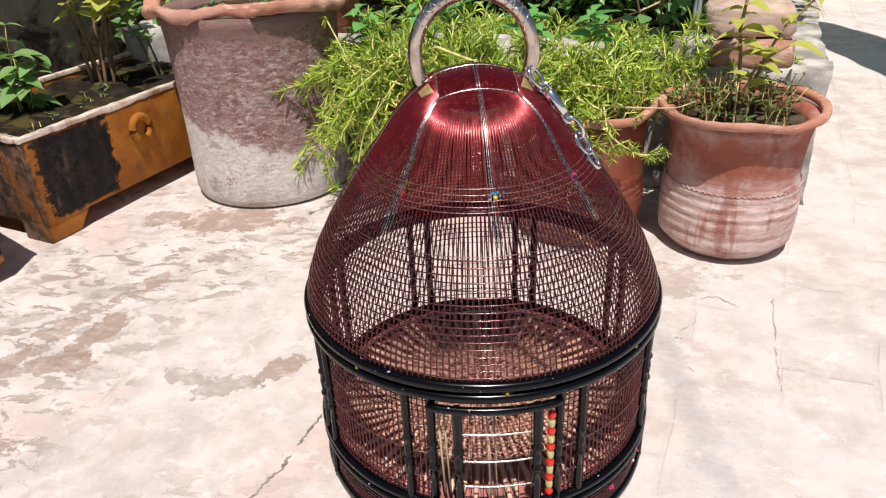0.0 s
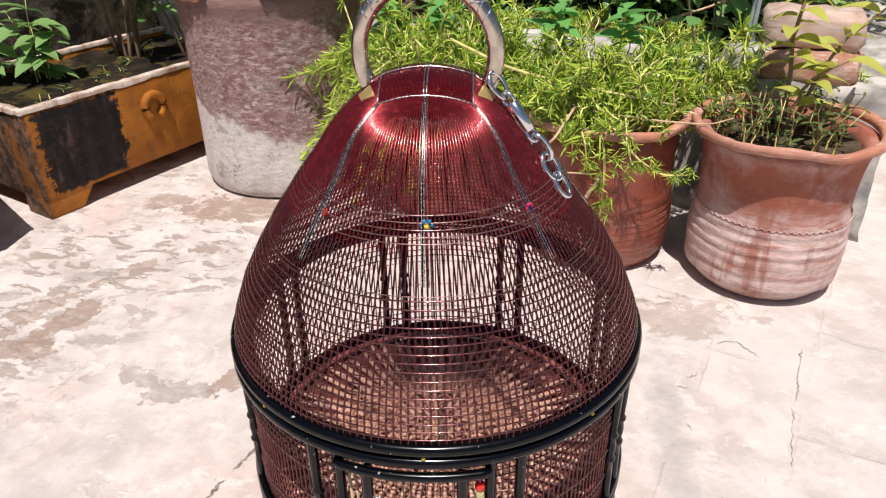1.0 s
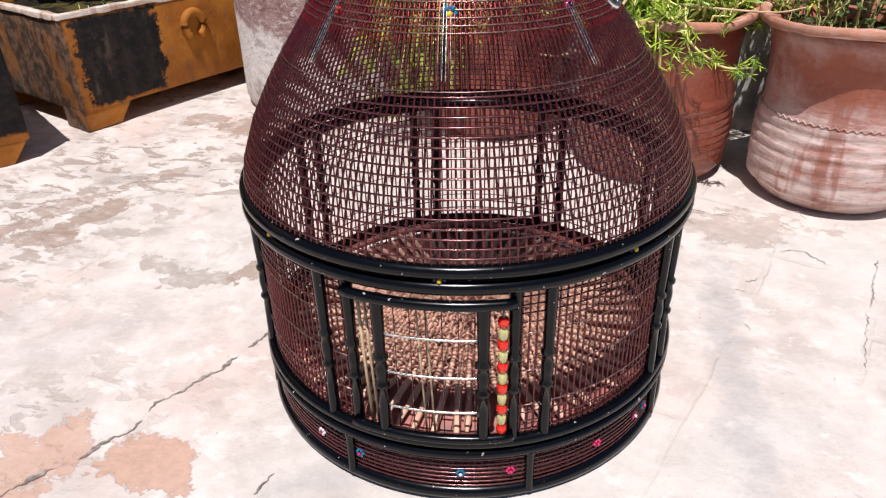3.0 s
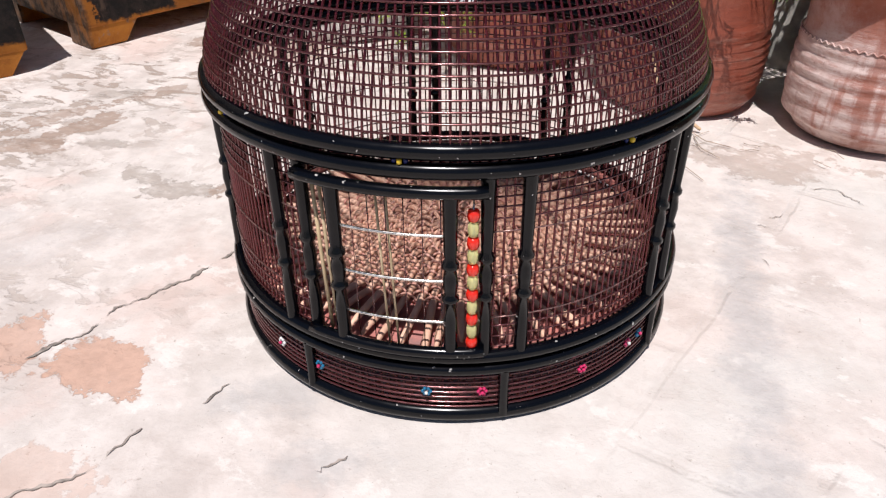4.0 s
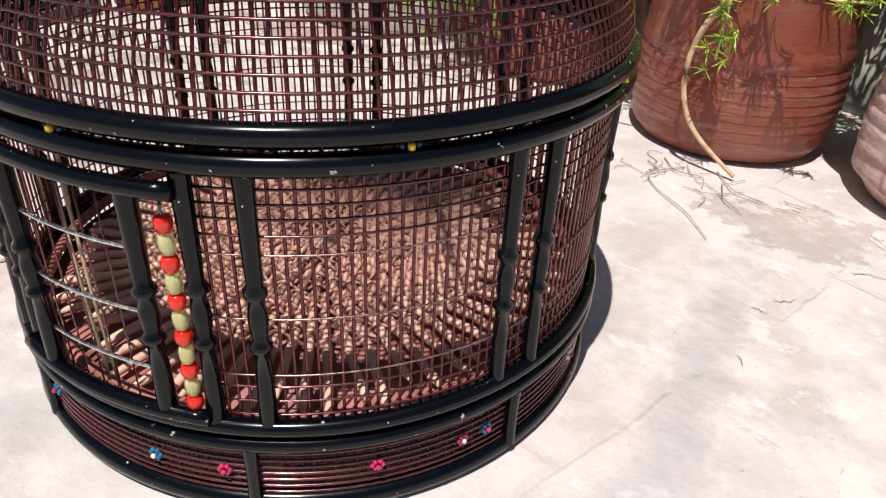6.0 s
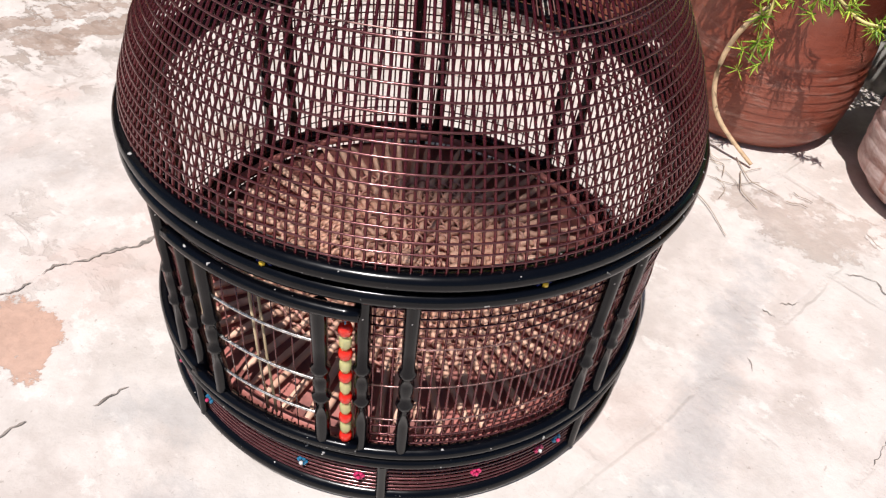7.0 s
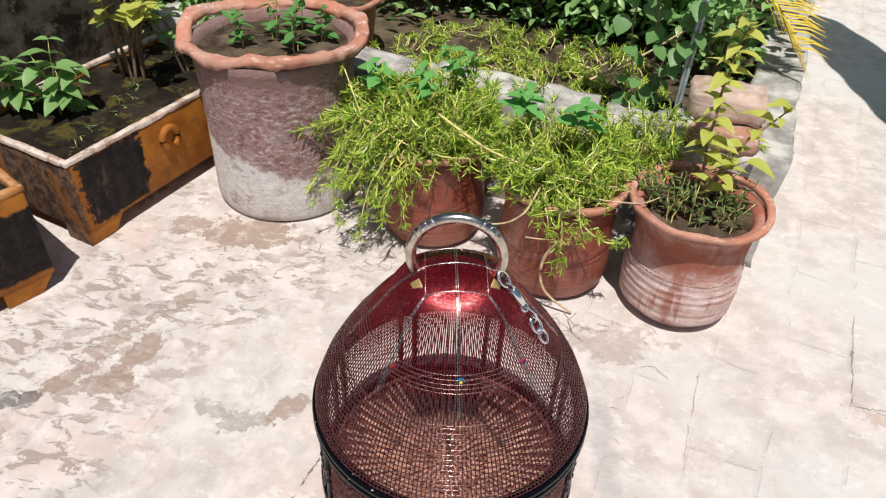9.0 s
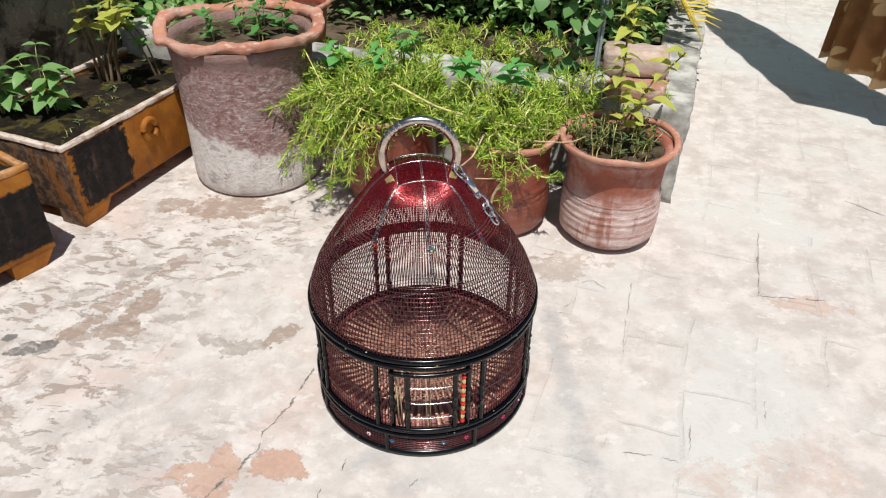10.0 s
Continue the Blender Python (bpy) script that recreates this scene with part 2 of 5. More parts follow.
def lime_pot_material():
    n = Nodes("limed_old_clay")
    z = n.axis(2)
    f, g, fine = n.noise(8, 6, 0.65), n.noise(50, 9, 0.82, n.mapped((1, 1, 1.6))), n.noise(150, 5)
    streak = n.noise(56, 9, 0.82, n.mapped((1, 1, 2.4), 0, (3, 1, 2)))
    c = n.mix(n.step(g, 0.36, 0.66), (0.235, 0.105, 0.095), (0.50, 0.35, 0.325))
    zz = n.math("ADD", z, n.math("ADD", n.math("MULTIPLY", n.math("SUBTRACT", f, 0.5), 0.14), n.math("MULTIPLY", n.math("SUBTRACT", g, 0.5), 0.10)))
    c = n.mix(n.math("MULTIPLY", n.step(streak, 0.53, 0.565), n.step(zz, 0.36, 0.30, 0.2, 0.85)), c, (0.68, 0.57, 0.54))
    # browner neck band: the lip's shadow put into the clay colour
    c = n.mix(n.step(zz, 0.335, 0.36, 0, 0.8), c, (0.30, 0.185, 0.155))
    low = n.math("ADD", zz, n.math("MULTIPLY", n.axis(0), 0.22))
    c = n.mix(n.math("MULTIPLY", n.step(low, 0.158, 0.143), n.step(n.noise(34, 8, 0.8), 0.36, 0.42)), c, n.mix(n.step(g, 0.35, 0.65), (0.66, 0.59, 0.55), (0.93, 0.88, 0.84)))
    c = n.mix(n.math("MULTIPLY", n.step(n.noise(20, 7, 0.75, n.mapped((1, 1, 1.4), 0, (8, 2, 5))), 0.56, 0.63), 0.55), c, (0.33, 0.27, 0.25))
    c = n.mix(n.math("MULTIPLY", n.step(fine, 0.62, 0.75), 0.5), c, (0.20, 0.13, 0.12))
    n.bump(n.math("ADD", n.math("MULTIPLY", g, 1.4), n.math("MULTIPLY", fine, 0.6)), 1.0, 0.005)
    return n.done(c, 0.9, 0, 0.25)


def planter_material(name, black):
    """Ochre paint, worn at the edges, with a black painted panel."""
    n = Nodes(name)
    f, g, fine = n.noise(12, 6, 0.65), n.noise(40, 6, 0.7), n.noise(130, 4)
    c = n.mix(n.step(f, 0.32, 0.7), (0.26, 0.085, 0.010), (0.44, 0.165, 0.020))
    c = n.mix(n.math("MULTIPLY", n.step(g, 0.60, 0.68), 0.8), c, (0.26, 0.15, 0.09))
    y, z, x = n.axis(1), n.axis(2), n.axis(0)
    wob = n.math("MULTIPLY", n.math("SUBTRACT", g, 0.5), 0.10)
    yy, zz = n.math("ADD", y, wob), n.math("ADD", z, n.math("MULTIPLY", wob, 0.3))
    inside = n.math("MULTIPLY", n.math("MULTIPLY", n.step(yy, black[0] - 0.004, black[0] + 0.004), n.step(yy, black[1] + 0.006, black[1] - 0.006)),
                    n.math("MULTIPLY", n.step(zz, black[2] - 0.004, black[2] + 0.004), n.step(zz, black[3] + 0.004, black[3] - 0.004)))
    inside = n.math("MULTIPLY", inside, n.step(x, -0.05, -0.01))
    dark = n.mix(n.step(g, 0.4, 0.65), (0.004, 0.003, 0.003), (0.022, 0.015, 0.012))
    c = n.mix(inside, c, dark)
    c = n.mix(n.math("MULTIPLY", n.step(fine, 0.66, 0.76), 0.35), c, (0.42, 0.33, 0.27))
    run = n.noise(20, 6, 0.65, n.mapped((1, 1, 0.3)))
    grime = n.mix(n.step(g, 0.42, 0.6), (0.045, 0.029, 0.020), (0.15, 0.093, 0.062))
    c = n.mix(n.math("MULTIPLY", n.step(n.math("ADD", y, n.math("MULTIPLY", wob, 0.2)), 0.012, 0.002), n.step(run, 0.40, 0.50, 0.45, 1.0)), c, grime)
    c = n.mix(n.math("MULTIPLY", n.step(run, 0.58, 0.68), 0.4), c, grime)
    n.bump(n.math("ADD", g, n.math("MULTIPLY", fine, 0.4)), 0.6, 0.004)
    return n.done(c, 0.7, 0, 0.3)


def soil_material(name, moss, tone):
    n = Nodes(name)
    f, g = n.noise(25, 7, 0.7), n.noise(6, 4)
    c = n.mix(n.step(f, 0.35, 0.7), tuple(v * tone for v in (0.040, 0.028, 0.017)), tuple(v * tone for v in (0.13, 0.095, 0.06)))
    c = n.mix(n.math("MULTIPLY", n.step(g, 0.5, 0.65), 0.6), c, tuple(v * tone for v in (0.19, 0.14, 0.095)))
    c = n.mix(n.math("MULTIPLY", n.step(n.noise(14, 6, 0.7, None, 0.6), 0.52, 0.60), moss), c, (0.080, 0.064, 0.014))
    n.bump(f, 1.0, 0.012)
    return n.done(c, 0.95, 0, 0.2)


def old_wall():
    """Bare, blotched masonry plaster, with foliage shadow put into its dark blotches."""
    n = Nodes("blotched_shaded_plaster")
    f, g, fine = n.noise(7, 7, 0.7, None, 0.4), n.noise(20, 6, 0.7), n.noise(90, 4)
    # the near-black blotches also stand in for foliage shadow
    c = n.mix(n.step(f, 0.42, 0.58), (0.045, 0.038, 0.032), (0.26, 0.24, 0.21))
    c = n.mix(n.math("MULTIPLY", n.step(g, 0.55, 0.64), 0.8), c, (0.42, 0.39, 0.35))
    c = n.mix(n.math("MULTIPLY", n.step(g, 0.42, 0.36), 0.6), c, (0.05, 0.045, 0.04))
    n.bump(n.math("ADD", g, n.math("MULTIPLY", fine, 0.5)), 0.9, 0.008)
    return n.done(c, 0.95, 0, 0.2)


def cloth_material():
    """Brown cloth printed with five-petalled golden flowers."""
    n = Nodes("printed_brown_cloth")
    flat = n.add("CombineXYZ", X=n.math("MULTIPLY", n.axis(1), 2.4), Y=n.axis(2)).outputs[0]
    v = n.t.nodes.new("ShaderNodeTexVoronoi")
    v.voronoi_dimensions = "2D"
    v.inputs["Scale"].default_value = 7.5
    v.inputs["Randomness"].default_value = 0.7
    n.put(v.inputs["Vector"], flat)
    away = n.t.nodes.new("ShaderNodeVectorMath")
    away.operation = "SUBTRACT"
    n.put(away.inputs[0], flat)
    n.put(away.inputs[1], v.outputs["Position"])
    turn = n.math("ARCTAN2", n.axis(1, away.outputs[0]), n.axis(0, away.outputs[0]))
    edge = n.math("ADD", n.math("MULTIPLY", n.math("ABSOLUTE", n.math("COSINE", n.math("MULTIPLY", turn, 2.5))), 0.28), 0.12)
    d, f = v.outputs["Distance"], n.noise(200, 3)
    petals = n.math("MULTIPLY", n.step(n.math("SUBTRACT", d, edge), 0.02, -0.02), n.step(d, 0.07, 0.10))
    c = n.mix(n.step(n.noise(8, 3), 0.4, 0.6), (0.20, 0.085, 0.022), (0.28, 0.130, 0.040))
    c = n.mix(n.math("MULTIPLY", petals, 0.8), c, (0.60, 0.42, 0.20))
    c = n.mix(n.math("MULTIPLY", n.step(n.math("ADD", n.axis(2), n.math("MULTIPLY", n.noise(40, 3), 0.03)), 0.150, 0.138), 0.7), c, (0.58, 0.42, 0.22))
    n.bump(f, 0.3, 0.001)
    return n.done(c, 0.8)


def wood_material(name, dark, light):
    n = Nodes(name)
    g = n.noise(30, 5, 0.6, n.mapped((1, 1, 1)), 0.5)
    c = n.mix(n.step(g, 0.3, 0.7), dark, light)
    c = n.mix(n.math("MULTIPLY", n.random(), 0.5), c, tuple(v * 0.55 for v in dark))
    n.bump(n.noise(180, 4), 0.4, 0.001)
    return n.done(c, 0.65)


def lacquer(name, colour, rough):
    n = Nodes(name)
    f, g = n.noise(70, 5, 0.6), n.noise(170, 2)
    c = n.mix(n.step(g, 0.705, 0.73), colour, (0.42, 0.40, 0.38))
    n.bump(f, 0.03, 0.0005)
    return n.done(c, n.step(f, 0.35, 0.7, rough * 0.85, rough * 1.15), 0, 0.30)


def enamel(name, colour, rough, metal, gloss=0.0):
    """Thin glossy enamel over wire."""
    n = Nodes(name)
    f = n.noise(150, 4)
    c = n.mix(n.step(f, 0.3, 0.7), tuple(v * 0.85 for v in colour), tuple(v * 1.15 for v in colour))
    return n.done(c, n.step(f, 0.3, 0.7, rough * 0.85, rough * 1.2), metal, 0.9, Coat_Weight=gloss, Coat_Roughness=0.12)


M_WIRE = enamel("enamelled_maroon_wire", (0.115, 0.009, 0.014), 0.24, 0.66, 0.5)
# same wire, with the sun's glare on dome and crown put into its colour
M_WIRE_SUNLIT = enamel("sunlit_maroon_wire", (0.23, 0.008, 0.013), 0.24, 0.72, 0.6)
M_HOOPWIRE = enamel("dull_maroon_wire", (0.115, 0.030, 0.031), 0.22, 0.66, 0.5)
M_BRONZE = plain("bronzed_wire", (0.34, 0.20, 0.18), 0.3, 0.9, 300, 0.4, 0)
M_SILVER = plain("bright_steel_wire", (0.74, 0.71, 0.66), 0.26, 1.0, 420, 0.35, 0)
M_BLACK = lacquer("black_lacquer", (0.0012, 0.0014, 0.0025), 0.19)
M_STICK = wood_material("cane", (0.70, 0.375, 0.255), (0.90, 0.58, 0.42))
M_WEFT = wood_material("dark_weft", (0.58, 0.26, 0.20), (0.78, 0.46, 0.36))
M_FLOOR_MAROON = plain("floor_maroon", (0.33, 0.115, 0.095), 0.6, 0, 40, 0.4, 0.3)
M_PALE = wood_material("pale_cane", (0.50, 0.38, 0.22), (0.66, 0.52, 0.34))
M_STEEL = plain("dull_steel", (0.56, 0.50, 0.43), 0.22, 1.0, 90, 0.22, 0.25)
M_CHROME = plain("chrome", (0.75, 0.75, 0.76), 0.12, 1.0, 120, 0.1, 0.05)
M_TAPE = plain("brass_tape", (0.55, 0.40, 0.16), 0.4, 0.6)
M_RED = Nodes("red_glass_bead").done((0.95, 0.035, 0.015), 0.08, 0, 0.8, Transmission_Weight=0.35)
M_LIME = Nodes("green_glass_bead").done((0.93, 0.90, 0.42), 0.06, 0, 0.8, Transmission_Weight=0.55)
M_BLUE = plain("blue_bead", (0.02, 0.16, 0.30), 0.2)
M_NAVY = plain("navy_bead", (0.01, 0.015, 0.10), 0.2)
M_YELLOW = plain("yellow_bead", (0.75, 0.50, 0.03), 0.25)
M_WHITE = plain("white_bead", (0.75, 0.74, 0.72), 0.2)
M_PINKB = plain("pink_bead", (0.55, 0.03, 0.12), 0.2)
M_POT_R = terracotta("ringed_clay", (0.355, 0.118, 0.075), (0.72, 0.60, 0.56), 0.0, 0.150, 1.15)
M_POT_M = terracotta("red_clay", (0.27, 0.068, 0.039), (0.37, 0.175, 0.13), 0.01, 0.13, 0.4, 0.36)
M_LIP = terracotta("orange_clay_lip", (0.47, 0.205, 0.130), (0.66, 0.45, 0.37), 0.0, 0.6, 0.25)
M_LIME_POT = lime_pot_material()
M_PLANTER = planter_material("ochre_planter_paint", (0.022, 0.190, 0.042, 0.203))
M_PLANTER2 = planter_material("ochre_box_paint", (0.05, 0.42, 0.05, 0.20))
M_RIM2 = terracotta("ochre_painted_rim", (0.38, 0.15, 0.028), (0.62, 0.46, 0.30), 0.0, 0.6, 0.35)
M_RIM = terracotta("worn_planter_rim", (0.32, 0.18, 0.105), (0.74, 0.65, 0.57), 0.0, 0.6, 1.2)
M_SOIL = soil_material("garden_soil", 0.15, 1.0)
# low tone puts the plants' shade over the planters into the soil colour
M_MOSS_SHADED = soil_material("shaded_mossy_soil", 0.9, 0.22)
M_KERB = plain("grimy_whitewash", (0.40, 0.38, 0.345), 0.9, 0, 16, 0.45, 0.8)
M_BRICK = terracotta("old_brick", (0.36, 0.18, 0.11), (0.58, 0.46, 0.40), -1, 0.6, 0.4)
M_PALEBRICK = terracotta("pale_brick", (0.50, 0.35, 0.27), (0.60, 0.50, 0.43), -1, 0.6, 0.6)
M_WALL = old_wall()
M_CLOTH = cloth_material()
M_PURSLANE = leaf_material("purslane_leaf", (0.045, 0.22, 0.006), (0.80, 0.92, 0.14), 0.36, 0.30)
M_PSTEM = plain("purslane_stem", (0.62, 0.54, 0.20), 0.5, 0, 30, 0.45)
M_DRYSTEM = plain("dry_stem", (0.60, 0.42, 0.25), 0.7)
M_MINT = leaf_material("mint_leaf", (0.13, 0.30, 0.08), (0.32, 0.50, 0.17))
M_WEED = leaf_material("weed_leaf", (0.08, 0.14, 0.04), (0.20, 0.26, 0.09))
M_SEED = leaf_material("seedling_leaf", (0.08, 0.32, 0.06), (0.25, 0.56, 0.16))
M_HERB = leaf_material("herb_leaf", (0.07, 0.22, 0.04), (0.16, 0.38, 0.10))
M_BUSH = leaf_material("bush_leaf", (0.11, 0.30, 0.07), (0.46, 0.64, 0.24), 0.35, 0.42)
M_YLEAF = leaf_material("yellow_green_leaf", (0.28, 0.36, 0.045), (0.70, 0.68, 0.16))
M_YSTRAW = leaf_material("yellow_straw", (0.55, 0.38, 0.02), (0.85, 0.66, 0.10), 0.5, 0.15)
M_TWIG = plain("twig_bark", (0.22, 0.15, 0.09), 0.8)
# litter whose tone stands in for the soft grey shadow of twigs
M_LITTER_SHADE = plain("litter_and_twig_shadow", (0.40, 0.32, 0.25), 0.9)
M_CABLE = plain("grey_cable", (0.34, 0.39, 0.39), 0.5)
M_TEAL = plain("teal_gate_paint", (0.13, 0.34, 0.30), 0.5, 0, 9, 0.25, 0.3)
M_VINE = leaf_material("vine_leaf", (0.09, 0.23, 0.06), (0.22, 0.40, 0.13))
M_CRACK = plain("crack_dirt", (0.27, 0.23, 0.20), 0.95, 0, 90, 0.55, 0.5)


# ---- mesh helpers ----
def mesh(name, verts, faces, material, smooth=True):
    me = bpy.data.meshes.new(name)
    me.from_pydata([tuple(map(float, v)) for v in verts], [], [tuple(map(int, f)) for f in faces])
    me.materials.append(material)
    if smooth:
        me.polygons.foreach_set("use_smooth", [True] * len(me.polygons))
    me.update()
    return me


def part(name, data, parent, label=""):
    ob = new(name, data)
    ob.parent = parent
    return tagged(ob, label)


def thing(name, at, label, category, group="", kind=""):
    ob = new(name)
    ob.empty_display_size = 0.05
    ob.matrix_basis = at
    return tagged(ob, label, category, group, kind)


class Soup:
    """Vertices and faces gathered for one mesh."""

    def __init__(self):
        self.v, self.f, self.n = [], [], 0

    def put(self, verts, faces):
        verts = np.asarray(verts, float)
        self.v.append(verts)
        self.f.extend([tuple(i + self.n for i in f) for f in faces])
        self.n += len(verts)
        return self

    def tube(self, points, radius, sides=5, closed=False, caps=True):
        p = np.asarray(points, float)
        k = len(p)
        if closed:
            tan = np.roll(p, -1, 0) - np.roll(p, 1, 0)
        else:
            tan = np.gradient(p, axis=0)
        tan /= np.linalg.norm(tan, axis=1)[:, None] + 1e-12
        if closed:
            up = np.linalg.svd(p - p.mean(0), full_matrices=False)[2][2]
        else:
            up = np.array([0.0, 0, 1]) if abs(tan[:, 2]).mean() < 0.8 else np.array([0.3, 1.0, 0])
        a = np.cross(tan, up)
        a /= np.linalg.norm(a, axis=1)[:, None] + 1e-12
        b = np.cross(a, tan)
        r = np.broadcast_to(np.asarray(radius, float), (k,))[:, None, None]
        ang = np.arange(sides) * 2 * np.pi / sides
        ring = p[:, None] + r * (np.cos(ang)[None, :, None] * a[:, None] + np.sin(ang)[None, :, None] * b[:, None])
        faces = []
        for i in range(k if closed else k - 1):
            j = (i + 1) % k
            for s in range(sides):
                q = (s + 1) % sides
                faces.append((i * sides + s, j * sides + s, j * sides + q, i * sides + q))
        if caps and not closed:
            faces += [tuple(range(sides)), tuple((k - 1) * sides + s for s in range(sides))[::-1]]
        return self.put(ring.reshape(-1, 3), faces)

    def lathe(self, profile, segments=48, wobble=0.0, seed=0):
        """A body of turning from (radius, height) pairs, open at both ends."""
        prof = np.asarray(profile, float)
        rng = np.random.RandomState(seed)
        ang = np.arange(segments) * 2 * np.pi / segments
        ph = rng.rand(6) * 6.3
        w = 1 + wobble * sum(np.sin((i + 2) * ang + ph[i]) / (i + 1.5) for i in range(5))
        r = prof[:, 0][:, None] * w[None]
        v = np.stack([r * np.cos(ang), r * np.sin(ang), np.repeat(prof[:, 1][:, None], segments, 1)], -1).reshape(-1, 3)
        f = []
        for i in range(len(prof) - 1):
            for s in range(segments):
                q = (s + 1) % segments
                f.append((i * segments + s, i * segments + q, (i + 1) * segments + q, (i + 1) * segments + s))
        return self.put(v, f)

    def ball(self, centre, r, squash=1.0, n=8):
        v, f = [], []
        for i in range(n // 2 + 1):
            th = math.pi * i / (n // 2)
            for s in range(n):
                a = 2 * math.pi * s / n
                v.append((centre[0] + r * math.sin(th) * math.cos(a), centre[1] + r * math.sin(th) * math.sin(a), centre[2] + r * squash * math.cos(th)))
        for i in range(n // 2):
            for s in range(n):
                q = (s + 1) % n
                f.append((i * n + s, (i + 1) * n + s, (i + 1) * n + q, i * n + q))
        return self.put(v, f)

    def box(self, low, high, bevel=0.0):
        bm = bmesh.new()
        bmesh.ops.create_cube(bm, size=1)
        s, c = np.subtract(high, low), np.add(high, low) / 2
        for v in bm.verts:
            v.co = Vector([v.co[i] * s[i] + c[i] for i in range(3)])
        if bevel:
            bmesh.ops.bevel(bm, geom=list(bm.edges), offset=bevel, segments=2, profile=0.6, affect="EDGES")
        bm.verts.index_update()
        self.put([v.co[:] for v in bm.verts], [[v.index for v in f.verts] for f in bm.faces])
        bm.free()
        return self

    def mesh(self, name, material, smooth=True):
        return mesh(name, np.concatenate(self.v) if self.v else [], self.f, material, smooth)


def polar(r, a, z):
    return (r * math.cos(a), r * math.sin(a), z)


def hoop(r, z, start=0.0, end=360.0, n=96):
    k = n if end - start >= 359.9 else max(4, int(n * (end - start) / 360)) + 1
    ang = np.radians(np.linspace(start, end, k, endpoint=end - start < 359.9))
    return np.stack([r * np.cos(ang), r * np.sin(ang), np.full(k, z)], 1)


# ---- the courtyard ----
BED_TURN = radians(-17.0)


def build_ground():
    """One sheet, fine near the cage and wide towards the horizon, gently uneven."""
    def steps(near, cell):
        inner = np.arange(-near, near + cell / 2, cell)
        outer = near * np.power(1.45, np.arange(1, 19))
        return np.r_[-outer[::-1], inner, outer]
    xs, ys = steps(1.2, 0.03), steps(1.2, 0.03)
    v = []
    for y in ys:
        for x in xs:
            d = max(abs(x), abs(y))
            z = 0.0022 * noise.noise((x * 3.1, y * 3.1, 0)) + 0.0012 * noise.noise((x * 9, y * 9, 4)) if d < 1.3 else 0.0
            v.append((x, y, z - 0.0015))
    k = len(xs)
    f = [(j * k + i, j * k + i + 1, (j + 1) * k + i + 1, (j + 1) * k + i) for j in range(len(ys) - 1) for i in range(k - 1)]
    ob = new("ground", mesh("ground", v, f, M_GROUND))
    tagged(ob, "pale worn lime-plastered courtyard ground with stains", "ground", kind="structure")


build_ground()


def crack(points, width, seed):
    rng = np.random.RandomState(seed)
    pts = [np.array(points[0], float)]
    for a, b in zip(points, points[1:]):
        a, b = np.array(a, float), np.array(b, float)
        n = max(3, int(np.linalg.norm(b - a) / 0.003))
        side = np.array([-(b - a)[1], (b - a)[0]]) / (np.linalg.norm(b - a) + 1e-9)
        for i in range(1, n + 1):
            pts.append(a + (b - a) * i / n + side * rng.uniform(-1, 1) * 0.0016)
    v, f = [], []
    for i, p in enumerate(pts):
        t = pts[min(i + 1, len(pts) - 1)] - pts[max(i - 1, 0)]
        s = np.array([-t[1], t[0]]) / (np.linalg.norm(t) + 1e-9)
        p = p + s * (0.004 * noise.noise((p[0] * 30, p[1] * 30, seed)) + 0.0016 * noise.noise((p[0] * 120, p[1] * 120, seed)))
        w = width * max(0.02, 0.45 + 1.3 * noise.noise((p[0] * 45, p[1] * 45, seed + 7))) * rng.uniform(0.5, 1.1) * (0.2 if i in (0, len(pts) - 1) else 1)
        for e in (-1, 1):
            q = p + e * s * w / 2
            z = 0.0022 * noise.noise((q[0] * 3.1, q[1] * 3.1, 0)) + 0.0012 * noise.noise((q[0] * 9, q[1] * 9, 4))
            v.append((q[0], q[1], z - 0.0003))
        if i:
            f.append((2 * i - 2, 2 * i - 1, 2 * i + 1, 2 * i))
    ob = new("ground_crack", mesh("ground_crack", v, f, M_CRACK))
    tagged(ob, "dark narrow crack in the pale plaster", "crack", kind="structure")


crack([(-0.205, 0.01), (-0.235, -0.09), (-0.264, -0.15), (-0.267, -0.185), (-0.285, -0.222), (-0.33, -0.29)], 0.006, 1)
crack([(-0.11, -0.20), (-0.118, -0.226)], 0.003, 2)
crack([(-0.144, -0.262), (-0.15, -0.30), (-0.19, -0.345)], 0.004, 3)
crack([(0.008, -0.235), (-0.004, -0.257)], 0.003, 4)
crack([(0.281, 0.197), (0.296, 0.194)], 0.0016, 5)
crack([(0.295, 0.215), (0.332, 0.247)], 0.0016, 6)
crack([(0.342, 0.304), (0.37, 0.312), (0.40, 0.275)], 0.0016, 7)
crack([(0.285, 0.128), (0.295, 0.114)], 0.0016, 8)
crack([(0.724, 0.268), (0.762, 0.39), (0.806, 0.523)], 0.0036, 9)
crack([(0.726, 0.272), (0.79, 0.264), (0.866, 0.262)], 0.0034, 10)
crack([(0.637, -0.041), (0.622, -0.082)], 0.002, 11)
crack([(0.487, -0.098), (0.470, -0.16)], 0.0016, 12)
crack([(0.353, -0.169), (0.40, -0.172), (0.445, -0.185)], 0.0016, 13)
crack([(0.456, 0.308), (0.418, 0.173), (0.398, 0.078)], 0.0016, 14)
crack([(1.088, 0.693), (1.166, 0.612)], 0.004, 15)


# ---- the bird cage ----
CROWN = radians(9.5)
CAGE_AT = (0.0065, 0.001)
HALF = 0.0380
CROWN_AT = (-0.0032, -0.001)
PZ = [0.0, 0.20, 0.215, 0.24, 0.27, 0.30, 0.33, 0.36, 0.39]
